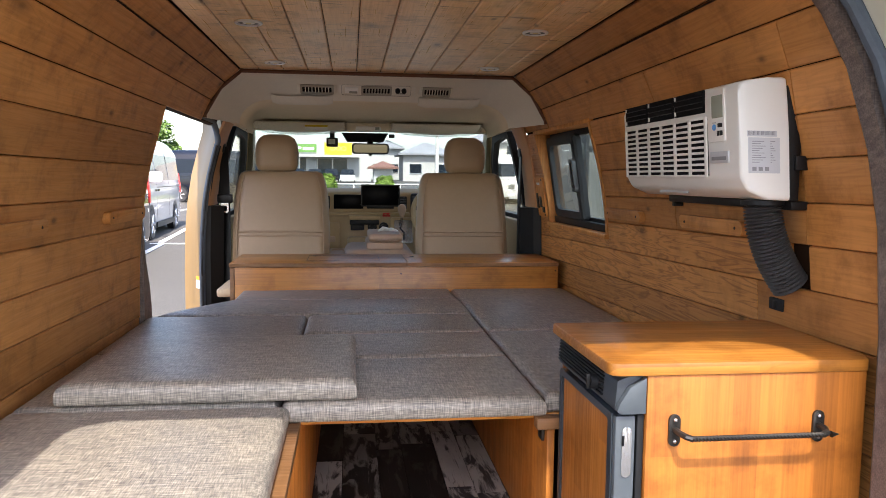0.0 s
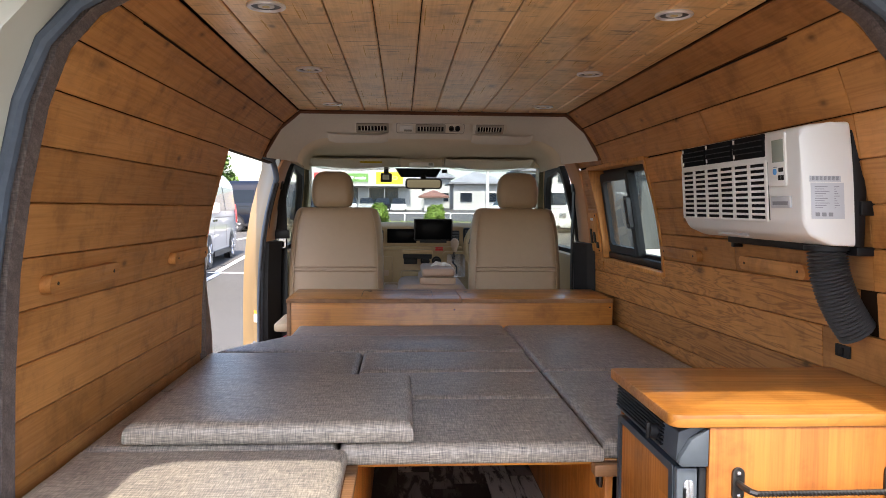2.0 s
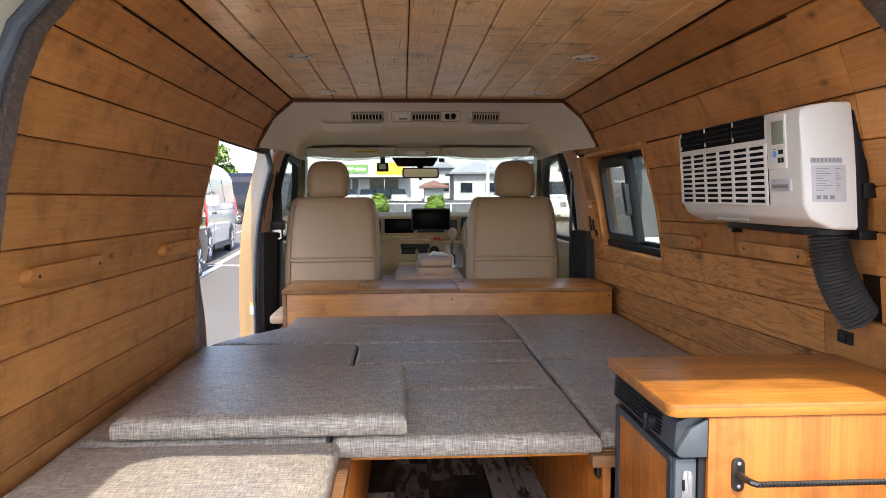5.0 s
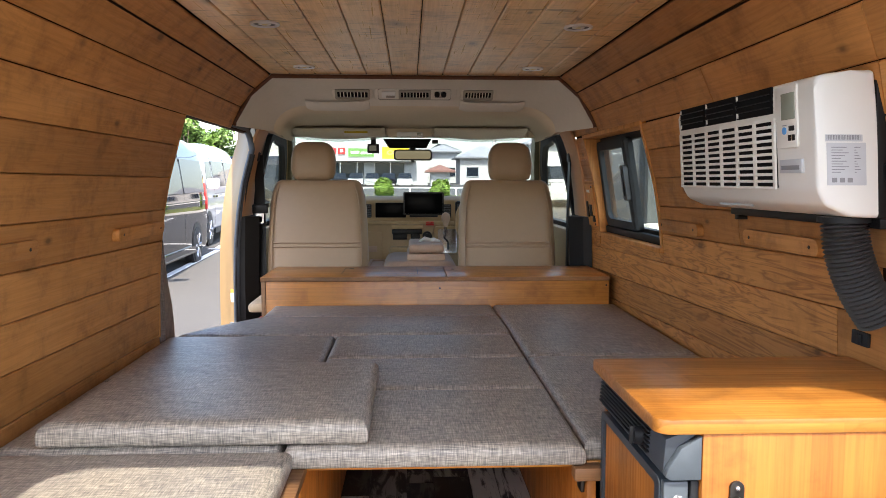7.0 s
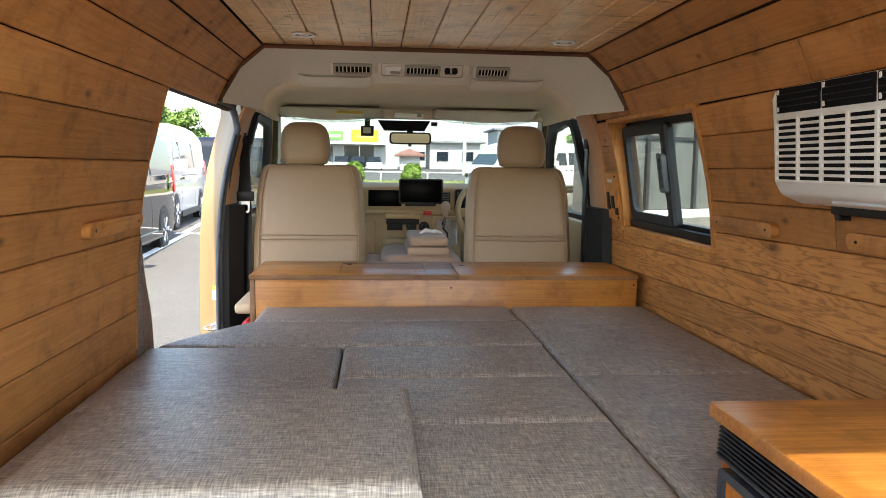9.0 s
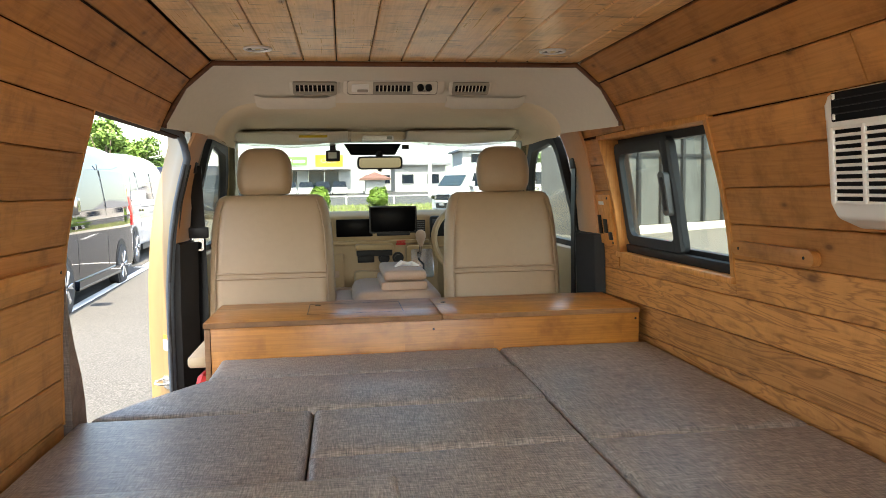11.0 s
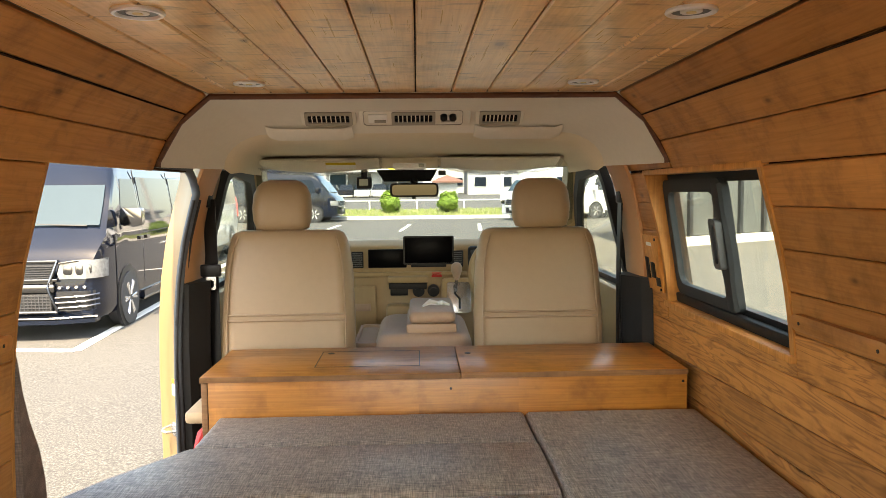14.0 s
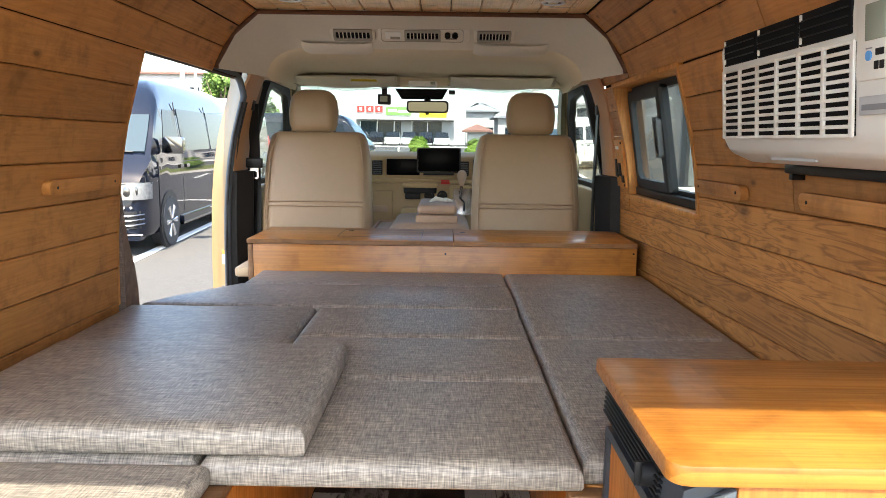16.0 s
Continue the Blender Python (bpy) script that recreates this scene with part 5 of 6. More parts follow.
tube(bm, [(0.02, 4.0, 1.297), (0.05, 4.03, 1.310), (0.08, 4.02, 1.305), (0.10, 4.05, 1.303), (0.13, 4.03, 1.297)], [0.004, 0.012, 0.009, 0.011, 0.004], 7)
solo("tissue", bm, WHITEPLASTIC, "crumpled white wrapping on the console lid", "wrapping")

# ---- windscreen, visors, mirror ----
ws = thing("windscreen", (0, 4.9, 1.5), "clear sloping front windscreen of the van", "windscreen", kind="structure")
bm = B()
loft(bm, [[(x, 4.92 - abs(x) ** 2 * 0.15, 1.47), (x * 0.9, 4.50 - abs(x) ** 2 * 0.15, 1.90), (x * 0.9, 4.504 - abs(x) ** 2 * 0.15, 1.90), (x, 4.924 - abs(x) ** 2 * 0.15, 1.47)] for x in (-0.80, -0.6, -0.4, -0.2, 0, 0.2, 0.4, 0.6, 0.80)])
part("pane", bm, CLEAR, ws).visible_shadow = False
for s in (-1, 1):
    bm = B()
    loft(bm, [[(s * 0.795, 4.86, 1.40), (s * 0.85, 4.86, 1.40), (s * 0.85, 4.98, 1.40), (s * 0.785, 4.96, 1.40)], [(s * 0.735, 4.66, 1.66), (s * 0.80, 4.64, 1.66), (s * 0.80, 4.78, 1.67), (s * 0.73, 4.76, 1.67)], [(s * 0.70, 4.42, 1.90), (s * 0.78, 4.40, 1.90), (s * 0.78, 4.55, 1.92), (s * 0.70, 4.54, 1.92)]])
    part("a_pillar", bm, DASH, ws)
part("header", box(B(), -0.75, 0.75, 4.40, 4.52, 1.868, 1.92, 0.01), HEADLINER, ws)
solo("front_bulkhead", box(B(), -0.86, 0.86, 4.96, 5.0, 0.4, 1.46, 0.01), SHADECREAM, "cream-painted front body panel of the van", "body", "structure")
def visor(x0, x1, label, sticker):
    v = thing("sun_visor", ((x0 + x1) / 2, 4.35, 1.86), label, "sun visor", "cab sun visors")
    bm = loft(B(), [[(x, 4.268, 1.908), (x, 4.258, 1.898 - d * 0.3), (x, 4.292, 1.858 - d), (x, 4.315, 1.852 - d), (x, 4.40, 1.872), (x, 4.38, 1.908)] for x, d in ((x0, -0.034), (x0 + 0.015, -0.022), (x0 + 0.06, -0.008), (x0 + 0.16, 0.002), ((x0 + x1) / 2, 0.006), (x1 - 0.16, 0.002), (x1 - 0.06, -0.008), (x1 - 0.015, -0.022), (x1, -0.034))])
    part("panel", bm, VISOR, v)
    bm = loft(B(), [[(x, 4.262, 1.912), (x, 4.250, 1.899 - d * 0.3), (x, 4.284, 1.852 - d), (x, 4.315, 1.843 - d), (x, 4.41, 1.868), (x, 4.39, 1.912)] for x, d in ((x0 - 0.014, -0.030), (x0 + 0.01, -0.014), (x0 + 0.08, 0.0), ((x0 + x1) / 2, 0.010), (x1 - 0.08, 0.0), (x1 - 0.01, -0.014), (x1 + 0.014, -0.030))])
    part("plastic_film", bm, FILM, v, "clear protective film, still on").visible_shadow = False
    if sticker:
        bm = box(B(), -0.065, 0.065, -0.001, 0.001, -0.017, 0.017)
        bm.transform(Matrix.Translation((x0 + 0.36, 4.2655, 1.876)) @ Matrix.Rotation(radians(38), 4, "X"))
        ob = part("warning_label", bm, WHITEPLASTIC, v, "white and yellow warning label")
        bm = box(B(), -0.065, 0.065, -0.0022, -0.0012, 0.004, 0.017)
        bm.transform(Matrix.Translation((x0 + 0.36, 4.2655, 1.876)) @ Matrix.Rotation(radians(38), 4, "X"))
        part("yellow_band", bm, YELLOW, ob)
visor(-0.685, -0.165, "beige passenger sun visor in clear film", True)
visor(0.112, 0.632, "beige driver's sun visor in clear film", False)
mir = thing("rear_view_mirror", (-0.01, 4.50, 1.77), "dark-framed rear-view mirror on a black stalk", "mirror")
part("shell", prism(B(), rounded(-0.122, 0.105, 1.735, 1.80, 0.018, 4), 1, 4.50, 4.525, 0.004), BLACK, mir)
part("mirror_glass", prism(B(), rounded(-0.112, 0.095, 1.743, 1.792, 0.013, 4), 1, 4.497, 4.4985), plain("mirror_silver", (0.055, 0.055, 0.045), 0.05, 1.0, 0.02), mir)
part("stalk", rod(B(), (-0.01, 4.53, 1.79), (-0.01, 4.55, 1.85), 0.018, 12), BLACK, mir)
part("button", rod(B(), (-0.01, 4.51, 1.735), (-0.01, 4.51, 1.724), 0.010, 10), BLACK, mir)
sens = thing("camera_housing", (-0.04, 4.55, 1.85), "black sensor housing behind the mirror", "sensor housing")
part("hood", loft(B(), [[(-0.185, 4.50, 1.862), (0.10, 4.50, 1.862), (0.10, 4.56, 1.862), (-0.185, 4.56, 1.862)], [(-0.15, 4.54, 1.808), (0.07, 4.54, 1.808), (0.07, 4.58, 1.82), (-0.15, 4.58, 1.82)]]), BLACK, sens)
part("toll_sensor", box(B(), 0.105, 0.14, 4.52, 4.54, 1.835, 1.858, 0.003), BLACK, sens)
dc = thing("dash_camera", (-0.25, 4.5, 1.82), "small black dash camera under the headliner", "dash camera")
part("case", box(B(), -0.275, -0.205, 4.47, 4.50, 1.775, 1.83, 0.006), BLACK, dc)
part("stalk", box(B(), -0.255, -0.225, 4.48, 4.51, 1.828, 1.868, 0.004), BLACK, dc)
part("lens_screen", box(B(), -0.262, -0.222, 4.4675, 4.4695, 1.79, 1.82, 0.0), LCD, dc)
lamp = thing("map_lamp", (-0.03, 4.3, 1.87), "white plastic map lamp in the cab headliner", "lamp")
part("case", box(B(), -0.10, 0.045, 4.24, 4.36, 1.858, 1.885, 0.008), WHITEPLASTIC, lamp)
part("switch", box(B(), 0.012, 0.036, 4.236, 4.2395, 1.866, 1.880, 0.001), LCD, lamp)
# overhead console: controls, lamp, shelf lips
ctl = thing("overhead_controls", (-0.03, VENT_Y, VENT_Z), "beige overhead control strip with knobs and lamp", "control panel")
M = Matrix.Translation((0, VENT_Y - 0.002, VENT_Z)) @ Matrix.Rotation(radians(VENT_TILT), 4, "X")
for nm, bmx, mt in (("panel", prism(B(), rounded(-0.185, 0.185, -0.040, 0.040, 0.02, 4), 1, 0.001, 0.03, 0.001), TRIM),
                    ("lamp", box(B(), -0.155, -0.092, -0.004, 0.001, -0.019, 0.019, 0.003), WHITEPLASTIC),
                    ("lamp_switch", box(B(), -0.135, -0.096, -0.008, -0.0042, -0.016, -0.004, 0.002), VENTGREY),
                    ("legend", box(B(), 0.088, 0.134, -0.0015, 0.0005, -0.020, -0.012), VENTGREY),
                    ("panel_joint", frame_ring(B(), rounded(-0.172, 0.160, -0.034, 0.034, 0.012, 4), rounded(-0.170, 0.158, -0.032, 0.032, 0.011, 4), 1, -0.0012, 0.002), VENTGREY),
                    ("knob", rod(B(), (0.096, 0.001, 0.006), (0.096, -0.012, 0.006), 0.012, 14), BLACK),
                    ("knob", rod(B(), (0.126, 0.001, 0.006), (0.126, -0.012, 0.006), 0.012, 14), BLACK)):
    bmx.transform(M)
    part(nm, bmx, mt, ctl)
for x0, x1 in ((-0.51, -0.215), (0.205, 0.51)):
    bm = loft(B(), [[(x, 3.58, 1.984 - d), (x, 3.605, 1.962 - d), (x, 3.66, 1.950 - d), (x, 3.66, 1.984)] for x, d in ((x0, -0.004), (x0 + 0.03, 0.006), (x1 - 0.03, 0.006), (x1, -0.004))])
    solo("console_lip", bm, TRIM, "pale moulded lip under the overhead console", "trim", "structure")
# switch panel by the window
sw = thing("switch_panel", (0.85, 3.6, 1.45), "tan wooden switch panel with black sockets", "switch panel")
for nm, y0, y1, z0, z1, o, mt in (("board", 3.515, 3.69, 1.405, 1.60, 0.012, PLANK_UP), ("socket", 3.625, 3.67, 1.445, 1.52, 0.018, BLACK), ("socket", 3.565, 3.605, 1.45, 1.505, 0.018, DARKPLASTIC), ("socket", 3.525, 3.56, 1.425, 1.455, 0.018, DARKPLASTIC), ("sticker", 3.575, 3.635, 1.535, 1.575, 0.0135, WHITEPAINT)):
    bm = box(B(), 0.0, 0.012, y0, y1, z0, z1, 0.001)
    for v in bm.verts:
        v.co.x += wall_x(v.co.z) - o
    ob = part(nm, bm, mt, sw)
for y, z in ((3.528, 1.588), (3.678, 1.588), (3.528, 1.414), (3.678, 1.414)):
    part("screw", rod(B(), (wall_x(z) - 0.0125, y, z), (wall_x(z) - 0.016, y, z), 0.005, 8), BLACK, sw)

# ---- worn boards on the floor ----
rnd = random.Random(4)
x, tone = -0.24, 0
while x < 0.335:
    x1 = min(x + rnd.choice((0.085, 0.10, 0.115)), 0.335)
    y = 0.9 - rnd.random() * 0.4
    while y < 3.25:
        y1 = y + rnd.choice((0.5, 0.65, 0.85))
        tone = (tone + rnd.choice((1, 2, 3))) % 5
        part("floorboard", box(B(), x + 0.001, x1 - 0.001, max(1.0, y + 0.001), min(3.25, y1 - 0.001), FLOOR - 0.004, FLOOR, 0.0008), FLOORWOOD[(0, 2, 1, 0, 2)[tone]], floor, smooth=0)
        y = y1
    x = x1

# ---- outside: ground, parked vehicles, shop, houses ----
SLOPE = 0.0131
def gz(y):
    return SLOPE * y
bm = B()
vs = [bm.verts.new((x, y, gz(y))) for x, y in ((-700, -500), (700, -500), (700, 900), (-700, 900))]
bm.faces.new(vs)
ground = solo("ground", bm, ASPHALT, "pale worn asphalt of a sunlit car park", "ground", "structure", smooth=0)
def line(x0, y0, x1, y1, w=0.12):
    d = (Vector((x1, y1)) - Vector((x0, y0))).normalized()
    n = Vector((-d.y, d.x)) * w / 2
    bm = B()
    loft(bm, [[(p[0] + s * n.x, p[1] + s * n.y, gz(p[1]) + h) for s, h in ((-1, 0.0), (1, 0.0), (1, 0.005), (-1, 0.005))] for p in ((x0, y0), (x1, y1))])
    return solo("parking_line", bm, WHITEPAINT, "worn white painted parking line on asphalt", "road marking", "structure")
line(-3.62, 8.9, -3.95, 15.5)
line(-4.05, 15.9, -4.5, 23)
line(-4.6, 9.0, -3.62, 8.9)
line(-4.2, 15.7, -2.6, 15.55)
for x in (-6.2, -3.4, -0.6, 2.2, 5.0):
    line(x, 27, x + 0.3, 31)

def hiace(name, at, heading, paint, label, sporty):
    """A tall one-box van, nose towards local -y, 1.88 wide and 2.28 high."""
    car = thing(name, (at[0], at[1], gz(at[1])), label, "van", "parked vans")
    M = Matrix.Translation((at[0], at[1], gz(at[1]))) @ Matrix.Rotation(radians(heading), 4, "Z")
    L = 5.2
    def put(nm, bm, mt, parent=car, lab="", smooth=35):
        bm.transform(M)
        return part(nm, bm, mt, parent, lab, smooth)
    def hw(z):
        return 0.935 if z < 1.15 else 0.935 - (z - 1.15) * 0.145 if z < 1.95 else 0.819 - (z - 1.95) * 0.75
    st = [(0.0, 0.30, 0.62, 0.80), (0.03, 0.26, 0.88, 0.90), (0.12, 0.24, 1.05, 0.96), (0.32, 0.24, 1.20, 0.985), (0.62, 0.24, 1.60, 0.995), (0.95, 0.24, 2.02, 1.0), (1.15, 0.24, 2.16, 1.0), (1.5, 0.24, 2.25, 1.0), (2.4, 0.24, 2.285, 1.0), (4.4, 0.24, 2.275, 1.0), (5.0, 0.26, 2.24, 1.0), (5.14, 0.30, 2.15, 0.985), (L, 0.40, 1.9, 0.96)]
    rings = []
    for s, zb, zt, k in st:
        half = []
        for f in (0.0, 0.06, 0.25, 0.45, 0.6, 0.75, 0.88, 0.96):
            z = zb + (zt - zb) * f
            half.append((min(hw(z), hw(min(z, zt))) * k * (0.97 if f == 0 else 1), z))
        xr = max(0.35, half[-1][0] - 0.10)
        half += [(xr, zt - 0.012), (xr * 0.5, zt)]
        rings.append([(x, s, z) for x, z in half] + [(-x, s, z) for x, z in reversed(half)])
    body = put("body", loft(B(), rings), paint, smooth=40)
    def side(sx, y0, y1, z0, z1, mt, nm, off=0.006, r=0.05, lab="", y2=None):
        """A panel that lies on the body side between two heights."""
        bm = B()
        y2 = y0 if y2 is None else y2
        rows = []
        for k in range(5):
            z = z0 + (z1 - z0) * k / 4
            ya = y0 + (y2 - y0) * k / 4
            rows.append([(sx * (hw(z) + o), y, z) for o, y in ((off, ya), (off, y1), (-0.01, y1), (-0.01, ya))])
        return put(nm, loft(bm, rows), mt, body, lab)
    for sx in (-1, 1):
        side(sx, 0.86, 1.62, 1.26, 1.83, DARKGLASS, "side_window", y2=1.12)
        side(sx, 1.76, 3.25, 1.28, 1.86, DARKGLASS, "side_window")
        side(sx, 3.36, 4.95, 1.28, 1.86, DARKGLASS, "side_window")
        for y in (1.68, 3.30):
            side(sx, y, y + 0.012, 0.42, 1.95, BLACK, "door_gap", 0.002)
        side(sx, 0.60, 0.61, 0.45, 1.15, BLACK, "door_gap", 0.002)
        side(sx, 1.70, 5.0, 1.12, 1.135, BLACK, "slide_rail", 0.003)
        for y in (1.50, 1.80):
            side(sx, y, y + 0.14, 1.04, 1.085, CARCHROME, "door_handle", 0.022)
        side(sx, 1.55, 3.9, 0.24, 0.36, paint if sporty else DARKPLASTIC, "side_skirt", 0.03)
        if sporty:
            side(sx, 1.5, 4.0, 0.245, 0.27, CARCHROME, "skirt_trim", 0.036)
        bm = prism(B(), rounded(-0.13, 0.13, -0.11, 0.11, 0.04), 1, -0.05, 0.06, 0.02)
        bm.transform(Matrix.Translation((sx * 1.07, 0.82, 1.36)))
        mi = put("wing_mirror", bm, CARCHROME if sporty else paint, body)
        # lamps
        put("headlight", loft(B(), [[(sx * x, y + lean, z) for x, y in ((inner, -0.028), (0.80, -0.012), (0.872, 0.05), (0.93, 0.15), (0.942, 0.30), (0.85, 0.30), (inner, 0.10))] for z, lean, inner in ((0.70, -0.006, 0.52), (0.76, -0.004, 0.50), (0.87, 0.004, 0.53), (0.905, 0.012, 0.66))]), LAMPGLASS, body)
        if sporty:
            for xa, xb, za, zb, yy in ((0.56, 0.66, 0.745, 0.85, -0.030), (0.69, 0.77, 0.74, 0.86, -0.022), (0.80, 0.85, 0.75, 0.86, 0.012)):
                put("reflector", prism(B(), rounded(min(sx * xa, sx * xb), max(sx * xa, sx * xb), za, zb, 0.03, 4), 1, yy, yy + 0.02, 0.004), CARCHROME, body)
            put("lamp_brow", tube(B(), [(sx * 0.52, -0.03, 0.875), (sx * 0.70, -0.012, 0.90), (sx * 0.86, 0.06, 0.905), (sx * 0.94, 0.28, 0.895)], 0.012, 6), BLACK, body)
        else:
            put("reflector", rod(B(), (sx * 0.62, 0.0, 0.79), (sx * 0.62, -0.034, 0.79), 0.068, 18), CARCHROME, body)
            put("reflector", rod(B(), (sx * 0.76, 0.0, 0.79), (sx * 0.76, -0.028, 0.79), 0.055, 18), CARCHROME, body)
        side(sx, 5.02, 5.13, 0.95, 1.45, RED, "tail_lamp", 0.012)
        for y in (1.0, 4.15):
            w = put("wheel_arch", rod(B(), (sx * 0.90, y, 0.36), (sx * 0.941, y, 0.36), 0.40, 28), BLACK, body)
            ty = put("tyre", loft(B(), [[(sx * x, y + r * math.cos(a), 0.345 + r * math.sin(a)) for a in (2 * math.pi * q / 28 for q in range(28))] for x, r in ((0.76, 0.30), (0.78, 0.335), (0.92, 0.338), (0.955, 0.325), (0.958, 0.235))]), RUBBER, body)
            put("rim", loft(B(), [[(sx * x, y + r * math.cos(a), 0.345 + r * math.sin(a)) for a in (2 * math.pi * q / 28 for q in range(28))] for x, r in ((0.955, 0.235), (0.95, 0.215), (0.925, 0.205), (0.92, 0.02))]), DARKPLASTIC if sporty else SILVER, body)
            bm = B()
            for q in range(6):
                a = 2 * math.pi * q / 6
                for da in (-0.10, 0.10):
                    rod(bm, (sx * 0.945, y + 0.04 * math.cos(a), 0.345 + 0.04 * math.sin(a)), (sx * 0.95, y + 0.225 * math.cos(a + da), 0.345 + 0.225 * math.sin(a + da)), 0.023, 6)
            rod(bm, (sx * 0.93, y, 0.345), (sx * 0.957, y, 0.345), 0.05, 14)
            put("spokes", bm, SILVER, body)
    # windscreen on the sloping nose
    put("windscreen", loft(B(), [[(x * k, s - 0.014, z + 0.008) for x in (-0.84, -0.4, 0.4, 0.84)] + [(x * k, s + 0.03, z - 0.03) for x in (0.84, 0.4, -0.4, -0.84)] for s, z, k in ((0.37, 1.275, 1.0), (0.55, 1.509, 0.985), (0.73, 1.741, 0.955))]), PALEGLASS, body)
    put("wiper", tube(B(), [(0.7, 0.36, 1.275), (0.2, 0.37, 1.29), (-0.3, 0.38, 1.30)], 0.012, 6), BLACK, body)
    put("grille", loft(B(), [[(-0.455, -0.03, 0.70), (0.455, -0.03, 0.70), (0.455, 0.10, 0.70), (-0.455, 0.10, 0.70)], [(-0.455, 0.01, 0.89), (0.455, 0.01, 0.89), (0.455, 0.14, 0.89), (-0.455, 0.14, 0.89)]]), DARKPLASTIC, body)
    for z, y in ((0.69, -0.05), (0.895, -0.01)):
        put("grille_bar", box(B(), -0.50, 0.50, y, y + 0.05, z - 0.018, z + 0.018, 0.008), CARCHROME, body)
    bm = box(B(), -0.47, 0.47, -0.06, 0.06, 0.55, 0.65, 0.02)
    put("bumper_band", bm, CARCHROME if sporty else paint, body)
    put("air_intake", box(B(), -0.44, 0.44, -0.05, 0.05, 0.33, 0.54, 0.015), DARKPLASTIC, body)
    if not sporty:
        put("number_plate", box(B(), -0.17, 0.17, -0.07, -0.055, 0.43, 0.58, 0.004), PLATEWHITE, body)
        put("plate_bar", box(B(), -0.12, 0.12, -0.074, -0.0705, 0.46, 0.52), INK, body)
    if sporty:
        for z, y in ((0.72, -0.036), (0.745, -0.031), (0.77, -0.026), (0.795, -0.021), (0.82, -0.016), (0.845, -0.011)):
            put("grille_slat", box(B(), -0.44, 0.44, y - 0.004, y + 0.01, z - 0.005, z + 0.005), MESHGRILLE, body)
        for k in range(22):
            x = -0.42 + 0.04 * k
            put("intake_bar", box(B(), x - 0.005, x + 0.005, -0.056, -0.045, 0.34, 0.53), MESHGRILLE, body)
        for k in range(6):
            z = 0.35 + 0.033 * k
            put("intake_slat", box(B(), -0.43, 0.43, -0.058, -0.046, z - 0.005, z + 0.005), MESHGRILLE, body)
        for sx in (-1, 1):
            put("intake_frame", tube(B(), [(sx * 0.50, -0.02, 0.90), (sx * 0.42, -0.062, 0.67), (sx * 0.40, -0.065, 0.60), (sx * 0.50, -0.062, 0.34)], 0.016, 6), CARCHROME, body)
        put("intake_frame", tube(B(), [(-0.50, -0.062, 0.335), (0.50, -0.062, 0.335)], 0.014, 6), CARCHROME, body)
        put("splitter", loft(B(), [[(x, y, z) for x, y in ((-0.86, 0.03), (-0.5, -0.08), (0.5, -0.08), (0.86, 0.03), (0.86, 0.2), (-0.86, 0.2))] for z in (0.20, 0.245)]), paint, body)
        put("splitter_trim", tube(B(), [(-0.88, 0.06, 0.265), (-0.5, -0.075, 0.265), (0.5, -0.075, 0.265), (0.88, 0.06, 0.265)], 0.014, 6), CARCHROME, body)
        for sx in (-1, 1):
            put("lamp_pocket", loft(B(), [[(sx * x, y, z) for x, y in ((0.48, -0.03), (0.80, 0.0), (0.87, 0.06), (0.80, 0.12), (0.48, 0.08))] for z in (0.35, 0.56)]), DARKPLASTIC, body)
            for k in range(3):
                z = 0.375 + 0.058 * k
                put("lamp_fin", tube(B(), [(sx * 0.47, -0.045, z), (sx * 0.66, -0.035, z + 0.008), (sx * 0.82, 0.0, z + 0.018), (sx * 0.90, 0.085, z + 0.028)], 0.013, 6), CARCHROME, body)
            for k in range(4):
                put("day_lamp", rod(B(), (sx * (0.52 + 0.085 * k), 0.0, 0.605), (sx * (0.52 + 0.085 * k), -0.045 + 0.012 * k, 0.605), 0.018, 8), SILVER, body)
    return car

hiace("parked_van", (-4.50, 9.38), 3.6, NAVYPAINT, "glossy black high-roof van with chrome trim", True)
hiace("parked_van", (-5.25, 15.5), 4.0, WHITECAR, "white high-roof van parked behind the black one", False)
hiace("parked_van", (4.1, 33.0), -62.0, WHITECAR, "white van parked across the car park", False)
hiace("parked_van", (6.6, 34.2), -62.0, WHITECAR, "white van parked beside another white van", False)
hiace("parked_van", (14.5, 25.5), -62.0, WHITECAR, "white van parked outside the glazed building", False)

hiace("parked_van", (-3.3, 34.0), 84.0, NAVYPAINT, "dark van parked across the car park", False)
hiace("parked_van", (-4.2, 37.6), 84.0, SHADECREAM, "cream camper van parked behind a dark van", False)
# kerb, verge, bushes, guard rail
bm = B()
loft(bm, [[(x, 35.2, gz(35.2)), (x, 35.2, gz(35.2) + 0.14), (x, 35.4, gz(35.4) + 0.15), (x, 35.4, gz(35.4))] for x in (-40, 40)])
solo("kerb", bm, CONCRETE, "long pale concrete kerb of the car park", "kerb", "structure")
bm = B()
loft(bm, [[(x, 35.4, gz(35.4)), (x, 35.4, gz(35.4) + 0.12), (x, 37.2, gz(37.2) + 0.34), (x, 39.5, gz(39.5) + 0.30), (x, 39.5, gz(39.5))] for x in (-40, 40)])
solo("verge", bm, LAWN, "strip of dry yellow-green grass", "grass verge", "structure")
rnd = random.Random(7)
bm = B()
